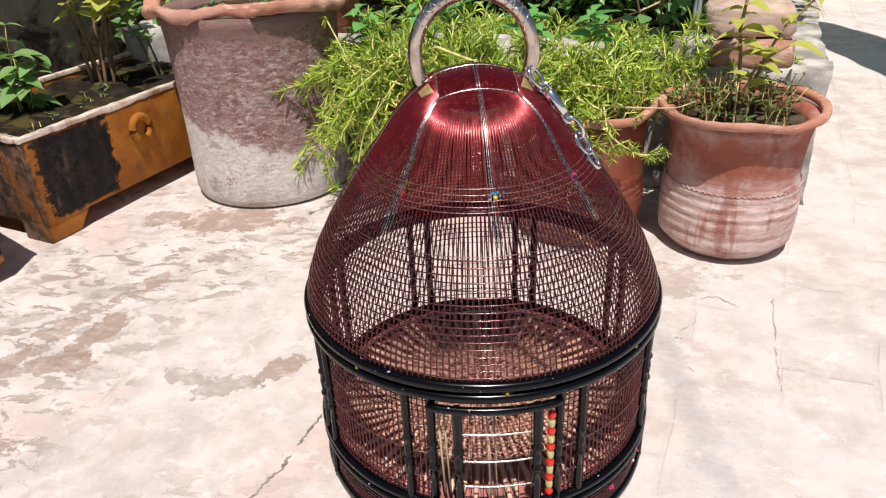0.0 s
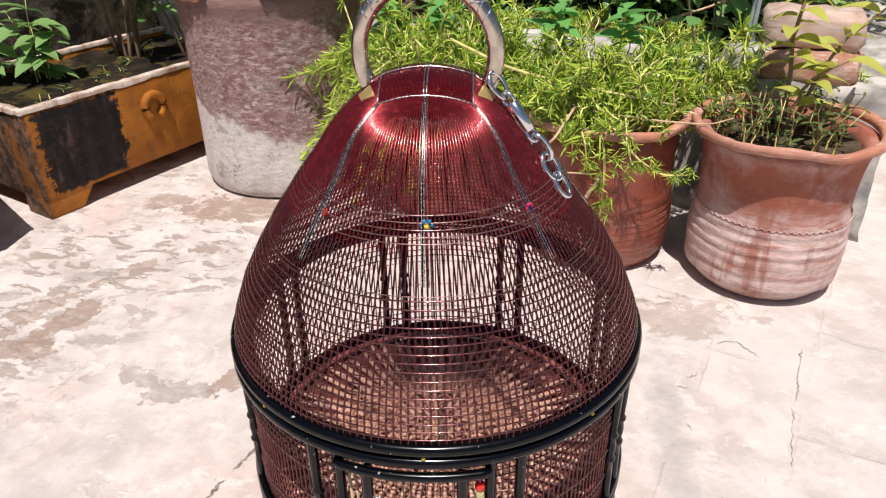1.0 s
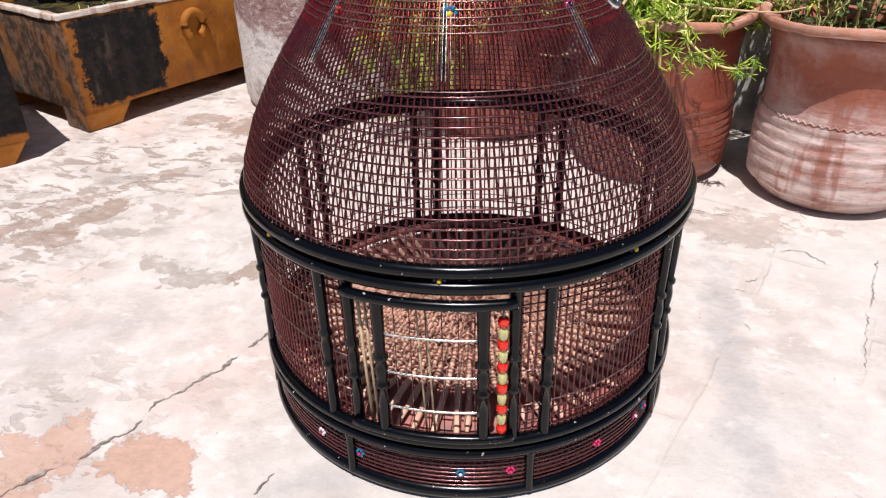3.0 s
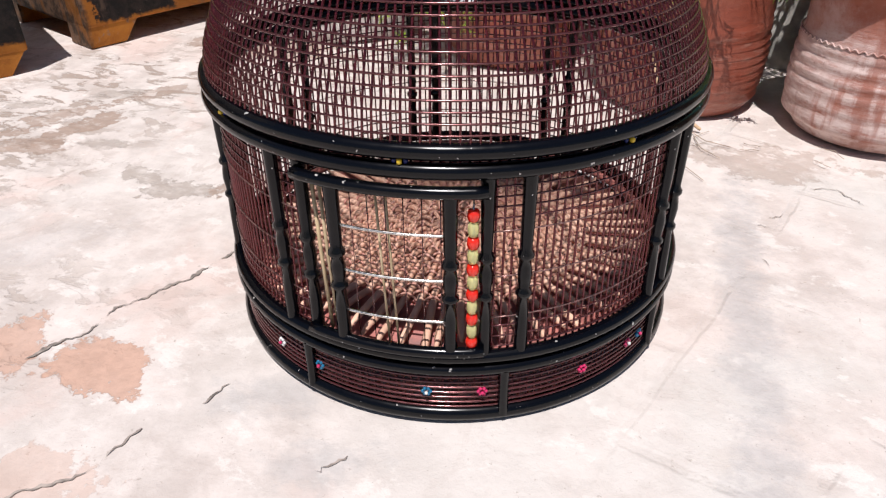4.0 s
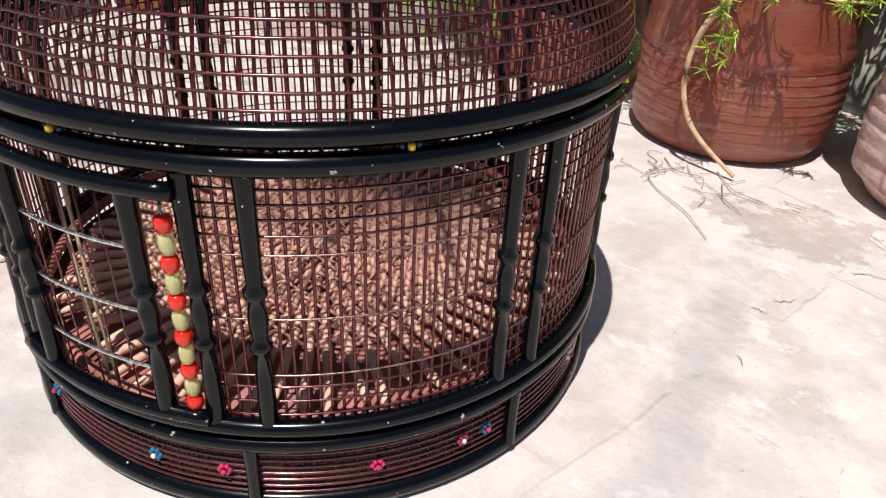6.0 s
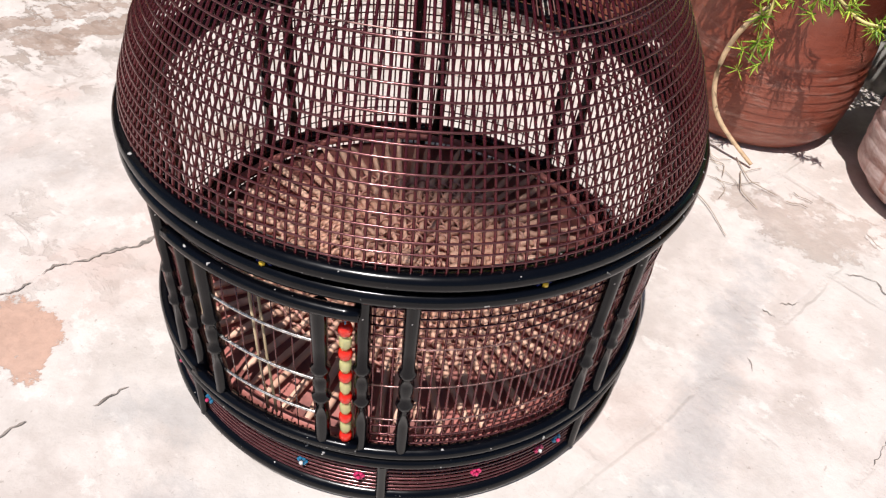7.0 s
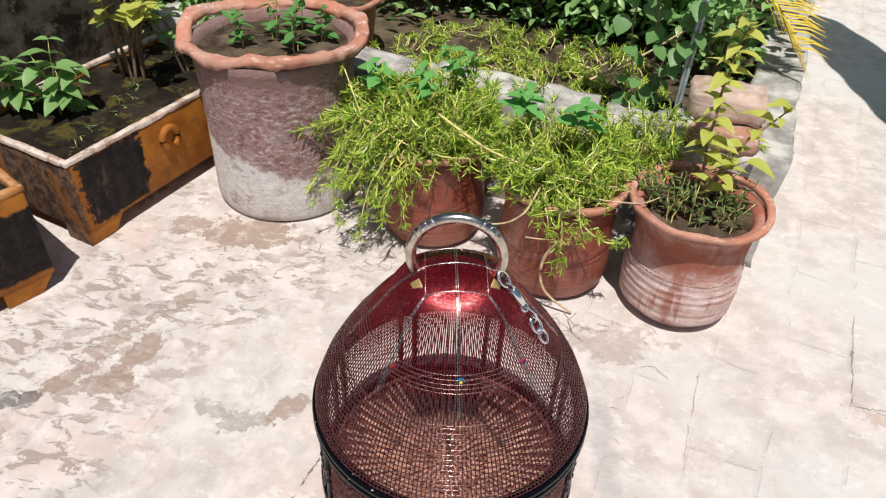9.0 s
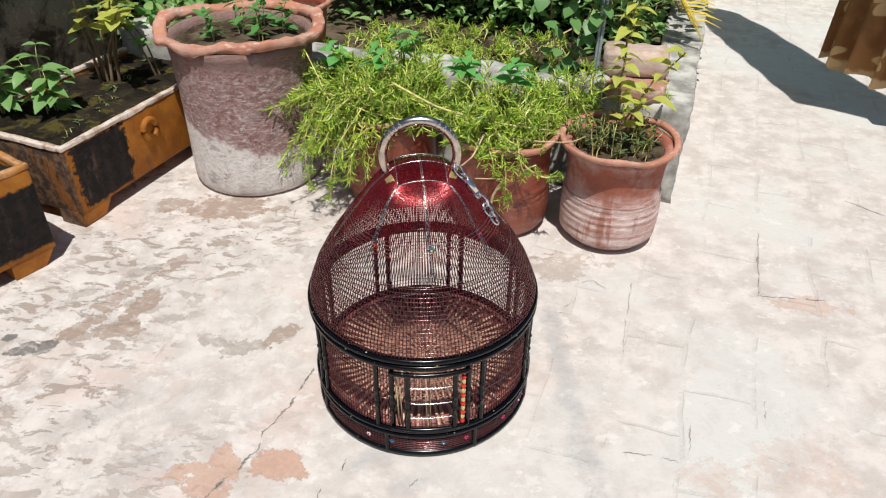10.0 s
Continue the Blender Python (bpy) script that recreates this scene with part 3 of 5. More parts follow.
PR = [0.187, 0.187, 0.1930, 0.1880, 0.1760, 0.1595, 0.1400, 0.1185, 0.0955]


def dome_radius(z):
    return float(np.interp(z, PZ, PR))


def lean(z):
    """The dome leans a little towards its askew crown."""
    k = min(1.0, max(0.0, (z - 0.23) / 0.16))
    return CROWN_AT[0] * k, CROWN_AT[1] * k


def dome_hoop(z, lift):
    dx, dy = lean(z)
    return [(x + dx, y + dy, h) for x, y, h in hoop(dome_radius(z) + lift, z, n=128)]


def crown_height(x, y):
    return 0.4552 - 4.8 * x * x - 7.2 * (y - 0.005) ** 2


def crown_point(x, y, lift=0.0):
    """A place on the crown, whose square stands a little askew on the cage."""
    return (x * math.cos(CROWN) - y * math.sin(CROWN) + CROWN_AT[0], x * math.sin(CROWN) + y * math.cos(CROWN) + CROWN_AT[1], crown_height(x, y) + lift)


def wire_path(a, low, n_top=10, lift=0.0):
    """An upright wire at the angle a from the height low to the edge of the crown."""
    pts = [polar(dome_radius(z) + lift, a, z) for z in (low, 0.10, 0.15, 0.20, 0.207, 0.214, 0.222, 0.23, 0.24, 0.25, 0.26, 0.27, 0.28, 0.29, 0.30, 0.31, 0.32, 0.33, 0.34, 0.35, 0.36, 0.37, 0.38, 0.39) if z >= low]
    pts = [(x + lean(z)[0], y + lean(z)[1], z) for x, y, z in pts]
    b = a - CROWN
    # spread evenly along the square's edges
    s = ((math.degrees(b) + 45) % 90) / 90 * 2 - 1
    quarter = math.floor((math.degrees(b) + 45) / 90) * 90
    ex, ey = HALF, HALF * s
    c, d = math.cos(radians(quarter)), math.sin(radians(quarter))
    x, y = ex * c - ey * d, ex * d + ey * c
    end = np.array(crown_point(x, y, lift))
    start = np.array(pts[-1])
    for i in range(1, n_top + 1):
        u = i / n_top
        p = start + (end - start) * u
        out = np.array((math.cos(a), math.sin(a), 0.9)) * 0.0038 * math.sin(math.pi * u)
        pts.append(tuple(p + out))
    return pts


def build_cage():
    cage = thing("bird_cage", pose(CAGE_AT[0], CAGE_AT[1], 0), "maroon wire bird cage with black lacquered rails, standing on the courtyard", "bird cage")
    # walls and dome
    for i in range(208):
        turn = 360 * (i + 0.5) / 208 - 180
        path = wire_path(radians(turn), 0.006)
        # each wire is cut at 0.355; its upper piece takes the sunlit colour
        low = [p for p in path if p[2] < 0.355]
        if -102.6 < turn < -64.0:  # the doorway is open but for the fine wires of the sliding door
            foot, head = (polar(dome_radius(0.1), radians(turn), z) for z in (0.064, 0.200))
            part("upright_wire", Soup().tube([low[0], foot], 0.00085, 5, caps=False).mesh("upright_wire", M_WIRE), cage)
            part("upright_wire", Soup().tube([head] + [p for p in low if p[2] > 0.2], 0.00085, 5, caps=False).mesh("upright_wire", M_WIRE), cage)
            if -94.3 < turn < -71.8 and i % 2:
                part("door_wire", Soup().tube([polar(0.1915, radians(turn), z) for z in (0.070, 0.130, 0.191)], 0.00045, 4).mesh("door_wire", M_HOOPWIRE), cage)
        else:
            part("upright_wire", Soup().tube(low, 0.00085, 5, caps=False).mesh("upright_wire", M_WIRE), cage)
        part("dome_wire", Soup().tube(path[len(low) - 1:], 0.00085, 5, caps=False).mesh("dome_wire", M_WIRE_SUNLIT), cage)
    for z in (0.0130, 0.0175, 0.0222, 0.0268, 0.0315, 0.0362, 0.0410, 0.067, 0.076, 0.085, 0.169, 0.177, 0.184, 0.191):
        low = z < 0.05
        free = 0.066 < z < 0.20
        part("wire_hoop", Soup().tube(hoop(0.1895 if low else 0.1878, z, -64.0 if free else 0.0, 257.4 if free else 360.0, 128), 0.0010 if low else 0.00075, 5 if low else 4, not free).mesh("wire_hoop", M_HOOPWIRE), cage)
    z = 0.226
    while z < 0.322:
        part("wire_hoop", Soup().tube(dome_hoop(z, 0.001), 0.00080, 4, True).mesh("wire_hoop", M_HOOPWIRE), cage)
        slope = (dome_radius(z) - dome_radius(z + 0.004)) / 0.004
        z += 0.0066 / math.sqrt(1 + slope * slope)
    # crown of parallel wires
    for i in range(73):
        x = -HALF + 2 * HALF * i / 72
        pts = []
        for j in range(13):
            y = -HALF + 2 * HALF * j / 12
            pts.append(crown_point(x, y))
        part("crown_wire", Soup().tube(pts, 0.0006, 4, caps=False).mesh("crown_wire", M_WIRE_SUNLIT), cage)

    def crown_line(x0, y0, x1, y1, r=0.00065):
        pts = []
        for j in range(13):
            x, y = x0 + (x1 - x0) * j / 12, y0 + (y1 - y0) * j / 12
            pts.append(crown_point(x, y, 0.0014))
        part("binding_wire", Soup().tube(pts, r, 5).mesh("binding_wire", M_SILVER), cage, "bright steel binding wire")

    for y in (-HALF, 0.0, HALF):
        crown_line(-HALF, y, HALF, y)
    for x in (-HALF, -0.0012, 0.0012, HALF):
        crown_line(x, -HALF, x, HALF)
    for k in range(8):
        for e in (-1.8, -0.5, 0, 0.5, 1.8):
            path = [p for p in wire_path(radians(-80 + 45 * k + e), 0.006, lift=0.0016) if p[2] > 0.325]
            part("rib_wire", Soup().tube(path, 0.0004, 4).mesh("rib_wire", M_BLACK if e == 0 else (M_BRONZE if abs(e) > 1 else M_SILVER)), cage)
    for z in (0.324, 0.3560, 0.3602, 0.3645, 0.3690, 0.3735):
        part("steel_hoop", Soup().tube(dome_hoop(z, 0.0018), 0.00042 if z == 0.324 else 0.0005, 4, True).mesh("steel_hoop", M_BRONZE), cage)
    for z in (0.093, 0.126, 0.160):
        part("steel_hoop", Soup().tube(hoop(0.1886, z, -64.0, 257.4), 0.0006, 4).mesh("steel_hoop", M_BRONZE), cage)
        part("door_rod", Soup().tube(hoop(0.1925, z, -94.3, -71.8, 200), 0.0011, 6).mesh("door_rod", M_SILVER), cage, "bright steel rod of the sliding door")
    # rails
    for nm, r, z, w in (("middle_rail", 0.1922, 0.2165, 0.0054), ("middle_rail", 0.1922, 0.2040, 0.0054),
                        ("lower_rail", 0.1910, 0.0610, 0.0048), ("lower_rail", 0.1910, 0.0500, 0.0048), ("base_ring", 0.1885, 0.0062, 0.0062)):
        part(nm, Soup().tube(hoop(r, z, n=128), w, 12, True).mesh(nm, M_BLACK), cage, "glossy black lacquered hoop")
    part("inner_rail", Soup().tube(hoop(0.181, 0.2100, n=96), 0.0045, 8, True).mesh("inner_rail", M_BLACK), cage)
    part("inner_rail", Soup().tube(hoop(0.180, 0.0560, n=96), 0.0035, 8, True).mesh("inner_rail", M_FLOOR_MAROON), cage)
    for z in (0.1915, 0.0690):
        part("door_bar", Soup().tube(hoop(0.1955, z, -102.3, -65.2, 160), 0.0042, 10).mesh("door_bar", M_BLACK), cage, "black bar of the sliding door")

    # turned posts, like bamboo with knots
    def post(angle, r, low, high, w=0.0043):
        prof = []
        L = high - low
        for u, k in ((0, 1.2), (0.05, 1.12), (0.22, 1.02), (0.335, 0.88), (0.35, 1.32), (0.37, 1.3), (0.385, 0.85), (0.43, 1.05), (0.465, 1.14), (0.50, 1.05), (0.545, 0.85), (0.56, 1.32), (0.58, 1.3), (0.60, 0.88), (0.72, 1.02), (0.92, 1.1), (1.0, 1.2)):
            prof.append((w * k, low + L * u))
        me = Soup().lathe(prof, 10).mesh("post", M_BLACK)
        ob = part("post", me, cage)
        ob.location = polar(r, radians(angle), 0)
        return ob

    stub = Soup().lathe([(0.0042, 0.006), (0.0038, 0.02), (0.0038, 0.036), (0.0042, 0.048)], 10).mesh("stub_post", M_BLACK)
    for k in range(8):
        for e in (-3.9, 3.9):
            post(119 + 45 * k + e, 0.1895, 0.062, 0.202)
        ob = part("stub_post", stub, cage)
        ob.location = polar(0.1915, radians(119.6 + 45 * k), 0)
    for a in (-94.3, -71.8):
        post(a, 0.1935, 0.070, 0.192, 0.0045)
    for a, w in ((-99.6, 0.0014), (-97.9, 0.0012), (-85.6, 0.0009), (-83.6, 0.0009)):
        part("cane_sliver", Soup().tube([polar(0.186, radians(a + 0.6), 0.066), polar(0.187, radians(a), 0.125), polar(0.186, radians(a - 0.8), 0.188)], w, 5).mesh("cane_sliver", M_PALE), cage, "pale split cane behind the door")
    part("cane_latch", Soup().tube([polar(0.184, radians(-66.6), 0.062), polar(0.184, radians(-65.4), 0.105)], 0.0032, 6).mesh("cane_latch", M_PALE), cage)
    # beads by the door
    string = part("bead_string", Soup().tube([polar(0.192, radians(-67.6), 0.066), polar(0.192, radians(-67.6), 0.186)], 0.0006, 5).mesh("bead_string", M_SILVER), cage)
    z = 0.0715
    for i in range(11):
        red = i % 2 == 0
        h, w = (0.0042, 0.0041) if red else (0.0055, 0.0036)
        me = Soup().lathe([(0.0008, -h), (w * 0.8, -h * 0.85), (w, -h * 0.3), (w, h * 0.3), (w * 0.8, h * 0.85), (0.0008, h)], 12).mesh("bead", M_RED if red else M_LIME)
        ob = part("bead", me, string, "red glass bead" if red else "pale green glass bead")
        z += h
        ob.location = polar(0.192, radians(-67.6), z)
        z += h + 0.0002
    # bead flowers
    def flower(angle, r, z, petals, heart, size=0.0022):
        a = radians(angle)
        s = Soup()
        for k in range(6):
            t = 2 * math.pi * k / 6
            off, up = math.cos(t) * size * 1.7, math.sin(t) * size * 1.7
            s.ball((r * math.cos(a) - off * math.sin(a), r * math.sin(a) + off * math.cos(a), z + up), size, n=6)
        ob = part("bead_flower", s.mesh("bead_flower", petals), cage)
        part("flower_heart", Soup().ball(polar(r + 0.002, a, z), size, n=6).mesh("flower_heart", heart), ob)

    flower(-80, 0.1130, 0.3665, M_BLUE, M_YELLOW)
    flower(-124, 0.117, 0.362, M_RED, M_RED, 0.0017)
    flower(-36, 0.1130, 0.3665, M_PINKB, M_NAVY, 0.0017)
    flower(55, 0.1130, 0.3665, M_BLUE, M_YELLOW)
    for a in (-80.6, -37, 7, -125):
        flower(a, 0.1925, 0.2103, M_NAVY, M_YELLOW, 0.0020)
    for i, a in enumerate((-116, -103, -77, -65, -41, -26, -21, 6)):
        flower(a, 0.1905, 0.028, (M_WHITE, M_BLUE, M_BLUE, M_PINKB, M_PINKB, M_PINKB, M_BLUE, M_WHITE)[i], M_WHITE if i % 3 == 2 else M_PINKB, 0.0016)
    # floor of stout reeds laid like spokes, bound by thin dark weft
    # maroon sheet added below the reeds, in place of shade in their gaps
    part("gap_sheet", Soup().lathe([(0.0, 0.0415), (0.183, 0.0415), (0.183, 0.0455), (0.0, 0.0455)], 64).mesh("gap_sheet", M_FLOOR_MAROON), cage, "maroon sheet added to darken the gaps between the reeds")
    part("floor_hub", Soup().ball((0, 0, 0.0545), 0.010, 0.3, 12).mesh("floor_hub", M_STICK), cage)
    pitch, spokes = 0.0072, 68
    for k in range(spokes):
        rng = np.random.RandomState(k)
        first = 0.010 if k % 4 == 0 else (0.034 if k % 2 == 0 else 0.066)
        last = rng.uniform(0.160, 0.186)
        pts = []
        for r in np.arange(first, 0.124, pitch / 4):
            wave = math.cos(math.pi * r / pitch + math.pi * (k % 2 if r > 0.066 else k // 2 % 2))
            pts.append((r, rng.uniform(-0.0004, 0.0004), 0.0532 + 0.0015 * wave))
        end = pts[-1]
        side = rng.uniform(-0.004, 0.004)
        for u in (0.25, 0.5, 0.75, 1.0):
            pts.append((end[0] + (last - end[0]) * u, end[1] + side * u, end[2] + (0.0515 + rng.uniform(-0.001, 0.003) - end[2]) * u))
        w = [0.0030 * rng.uniform(0.88, 1.1) * min(1.0, 0.42 + p[0] / 0.085) for p in pts]
        w[-1] *= 0.45
        ob = part("floor_reed", Soup().tube(pts, w, 6).mesh("floor_reed", M_STICK), cage)
        ob.rotation_euler = (0, 0, 2 * math.pi * (k + rng.uniform(-0.1, 0.1)) / spokes)
    turn_no = 2
    while turn_no * pitch < 0.121:
        r = turn_no * pitch
        rng = np.random.RandomState(300 + turn_no)
        n = 240
        pts = []
        count = spokes if r > 0.066 else (spokes // 2 if r > 0.034 else spokes // 4)
        for i in range(n):
            t = 2 * math.pi * i / n
            up = math.cos(count * 0.5 * t) * (-1 if turn_no % 2 else 1)
            pts.append((r * math.cos(t), r * math.sin(t), 0.0532 - 0.0028 * up + 0.0003 * rng.uniform(-1, 1)))
        part("weft_cane", Soup().tube(pts, 0.0013, 4, True).mesh("weft_cane", M_WEFT), cage)
        turn_no += 1
    # lifting ring and its tapes
    ring = []
    for i in range(64):
        t = 2 * math.pi * i / 64
        x, z = 0.0565 * math.cos(t), 0.467 + 0.057 * math.sin(t)
        ring.append((x * math.cos(CROWN * 0.4) + CROWN_AT[0], x * math.sin(CROWN * 0.4) + CROWN_AT[1], z))
    part("lifting_ring", Soup().tube(ring, 0.0071, 12, True).mesh("lifting_ring", M_STEEL), cage, "worn grey steel lifting ring")
    for side in (-1, 1):
        s = Soup()
        for i in range(7):
            t = math.pi / 2 + side * (0.50 + 0.075 * i)
            lean = 0.0035 * (1 if i % 2 else -0.6)
            pts = []
            for w in np.linspace(-1.9, 0.5, 7):
                q = 0.0565 + 0.0073 * math.cos(w), 0.0073 * math.sin(w)
                b = t + side * lean * w / 0.05
                x, z = q[0] * math.cos(b), 0.467 + (q[0] + 0.0005) * math.sin(b)
                pts.append((x + CROWN_AT[0], x * math.sin(CROWN * 0.4) + q[1] + CROWN_AT[1], z))
            s.tube(pts, 0.0006, 4)
        part("chased_marks", s.mesh("chased_marks", M_CHROME), cage, "bright chased marks on the ring")
    for e in (-1, 1):
        ob = part("brass_tape", Soup().box((-0.0065, -0.0075, -0.001), (0.0065, 0.0075, 0.001), 0.0006).mesh("brass_tape", M_TAPE), cage, "scrap of brassy tape")
        ob.matrix_basis = Matrix.Translation((CROWN_AT[0], CROWN_AT[1], 0)) @ Matrix.Rotation(CROWN, 4, "Z") @ pose(e * 0.0480, -0.0225, 0.4375, 38, e * 40, 0)
    return cage


build_cage()


def build_chain():
    """A snap chain hung from the ring over the shoulder of the dome."""
    ch = thing("snap_chain", pose(CAGE_AT[0], CAGE_AT[1], 0), "short chrome snap chain lying on the cage's dome", "chain")
    top, bottom = np.array((0.050, -0.006, 0.446)), np.array((0.116, -0.017, 0.354))
    way = bottom - top
    rot = Vector(way).to_track_quat("Z", "Y").to_matrix().to_4x4()

    def at(u, bulge=0.0):
        p = top + way * u + np.array((0.77, -0.12, 0.63)) * (0.0045 + bulge)
        return Matrix.Translation(p) @ rot

    def link(u, rx, rz, w, spin, name="link", label=""):
        pts = [(rx * math.cos(t), 0, rz * math.sin(t)) for t in np.linspace(0, 2 * math.pi, 20, endpoint=False)]
        ob = part(name, Soup().tube(pts, w, 6, True).mesh(name, M_CHROME), ch, label)
        ob.matrix_basis = at(u, 0.002 * math.sin(math.pi * u)) @ Matrix.Rotation(radians(spin), 4, "Z")

    link(0.05, 0.0075, 0.012, 0.0019, 20)
    link(0.17, 0.005, 0.006, 0.0018, 100)
    barrel = part("swivel_barrel", Soup().lathe([(0.001, -0.0145), (0.0034, -0.0142), (0.0055, -0.0125), (0.0058, 0), (0.0055, 0.0125), (0.0034, 0.0142), (0.001, 0.0145)], 14).mesh("swivel_barrel", M_CHROME), ch)
    barrel.matrix_basis = at(0.32, 0.002)
    link(0.47, 0.0055, 0.0065, 0.002, 15)
    link(0.59, 0.0075, 0.0125, 0.0022, 95)
    link(0.75, 0.0075, 0.0125, 0.0022, 20)
    link(0.91, 0.0072, 0.0115, 0.0022, 10)


build_chain()

# ---- pots ----
def soil_disc(r, z, seed, name, earth):
    s = Soup()
    v, f, rings, seg = [(0, 0, z + 0.01)], [], 10, 40
    for i in range(1, rings + 1):
        for j in range(seg):
            a = 2 * math.pi * j / seg
            q = r * i / rings
            v.append((q * math.cos(a), q * math.sin(a), z + 0.012 * noise.noise((q * math.cos(a) * 25 + seed, q * math.sin(a) * 25, seed))))
    for j in range(seg):
        f.append((0, 1 + j, 1 + (j + 1) % seg))
    for i in range(rings - 1):
        for j in range(seg):
            q = (j + 1) % seg
            f.append((1 + i * seg + j, 1 + (i + 1) * seg + j, 1 + (i + 1) * seg + q, 1 + i * seg + q))
    return s.put(v, f).mesh(name, earth)


def build_pot(name_label, centre, profile, lip, clay, lip_clay, soil, seed, wobble=0.006, turn=0.0, band=None, shift=(0.0, 0.0), earth=None):
    """A flower pot: turned body, thick lip, soil. lip: radius, height, tube radius, waviness."""
    pot = thing("flower_pot", pose(centre[0], centre[1], 0, 0, 0, turn), name_label, "flower pot", "pots along the garden bed")
    prof = list(profile)
    inner = [(r - 0.016, z) for r, z in prof[::-1] if z > 0.02]
    part("body", Soup().lathe([(0.0, 0.001)] + prof + inner + [(0.0, 0.03)], 72, wobble, seed).mesh("body", clay), pot)
    r, z, w, wave = lip
    rng = np.random.RandomState(seed + 5)
    s = Soup()
    seg, sec = 144, 12
    ph = rng.rand(8) * 6.3
    v, f = [], []
    for i in range(seg):
        a = 2 * math.pi * i / seg
        dz = wave * sum(math.sin((k * 2 + 3) * a + ph[k]) / (k + 1) for k in range(4))
        dr = wave * 1.2 * sum(math.sin((k * 3 + 2) * a + ph[4 + k]) / (k + 1) for k in range(4))
        for j in range(sec):
            t = 2 * math.pi * j / sec
            ct, st = (math.copysign(abs(v_) ** 0.6, v_) for v_ in (math.cos(t), math.sin(t)))
            rr = r + dr + w * ct * (1.35 if wave > 0.004 else 1.0)
            q = Vector((rr * math.cos(a), rr * math.sin(a), z + dz + w * 0.85 * st + 0.18 * w * ct))
            d = noise.noise_vector(q * 22 + Vector((seed, 0, 0))) * wave * 0.9 + noise.noise_vector(q * 75) * wave * 0.6
            if math.cos(t) > 0.3 and math.sin(t) < 0.2:
                d.z -= wave * 0.9 * (0.5 + noise.noise(q * 30))
            v.append(tuple(q + d))
    for i in range(seg):
        q = (i + 1) % seg
        for j in range(sec):
            e = (j + 1) % sec
            f.append((i * sec + j, q * sec + j, q * sec + e, i * sec + e))
    v = [(x + shift[0], y + shift[1], zz) for x, y, zz in v]
    part("lip", s.put(v, f).mesh("lip", lip_clay), pot)
    part("soil", soil_disc(soil[0], soil[1], seed, "soil", earth or M_SOIL), pot, "dry crumbly soil")
    if band:
        pts = [(band[0] * math.cos(t), band[0] * math.sin(t), band[1] + 0.0018 * math.sin(t * 70)) for t in np.linspace(0, 2 * math.pi, 512, endpoint=False)]
        part("wavy_band", Soup().tube(pts, 0.0011, 4, True).mesh("wavy_band", clay), pot)
    return pot


W_C, M1_C, M2_C, R_C = (-0.499, 0.795), (-0.118, 0.700), (0.165, 0.573), (0.427, 0.520)
build_pot("large limed clay flower pot with a chipped orange lip", W_C,
                  [(0.158, 0.0), (0.168, 0.006), (0.173, 0.02), (0.173, 0.06), (0.172, 0.12), (0.172, 0.20), (0.174, 0.28), (0.176, 0.34), (0.180, 0.37), (0.186, 0.39)],
                  (0.189, 0.398, 0.0125, 0.0060), M_LIME_POT, M_LIP, (0.168, 0.372), 3, 0.004, shift=(-0.004, 0.013))
ringed = [(0.080, 0.0), (0.096, 0.004), (0.104, 0.016)]
z = 0.024
for i, (step, groove) in enumerate(((0.021, 0.0006), (0.015, 0.0014), (0.019, 0.0009), (0.014, 0.0018), (0.017, 0.0011), (0.016, 0.0016))):
    bulge = 0.1125 + 0.0045 * math.sin(math.pi * (i + 1.2) / 7)
    ringed += [(bulge - groove, z), (bulge, z + step * 0.3), (bulge + 0.0004, z + step * 0.55), (bulge, z + step * 0.8)]
    z += step
build_pot("red clay flower pot with ridged, lime-bloomed belly", R_C, ringed + [(0.1095, 0.135), (0.1098, 0.165), (0.1125, 0.20), (0.1175, 0.228), (0.125, 0.243)],
                  (0.1295, 0.250, 0.0075, 0.0018), M_POT_R, M_LIP, (0.106, 0.224), 7, 0.004, 0.0, (0.1135, 0.128), earth=M_SOIL)
ringed_m = [(0.085, 0.0), (0.105, 0.004), (0.116, 0.02)]
for i in range(8):
    z = 0.03 + i * 0.011
    bulge = 0.116 + 0.005 * math.sin(math.pi * (i + 1) / 9)
    ringed_m += [(bulge - 0.0028, z), (bulge, z + 0.0055)]
NECK_M = [(0.1165, 0.126), (0.1150, 0.132), (0.1162, 0.138), (0.1145, 0.146), (0.1150, 0.152), (0.1140, 0.165), (0.1150, 0.20), (0.120, 0.235)]
build_pot("red clay flower pot overgrown with trailing purslane", M2_C, ringed_m + NECK_M,
                   (0.123, 0.240, 0.0080, 0.0015), M_POT_M, M_LIP, (0.113, 0.215), 11, 0.003)
build_pot("red clay flower pot hidden under bushy purslane", M1_C, ringed_m + NECK_M,
                   (0.123, 0.240, 0.0080, 0.0015), M_POT_M, M_LIP, (0.113, 0.215), 13)


pot_b = build_pot("small red clay flower pot standing on the bed soil", (-0.435, 1.19),
                  [(0.06, 0.0), (0.068, 0.006), (0.075, 0.05), (0.084, 0.13), (0.086, 0.14)],
                  (0.088, 0.142, 0.0085, 0.0015), M_POT_M, M_LIP, (0.078, 0.12), 17, 0.004)
pot_b.location.z = 0.205

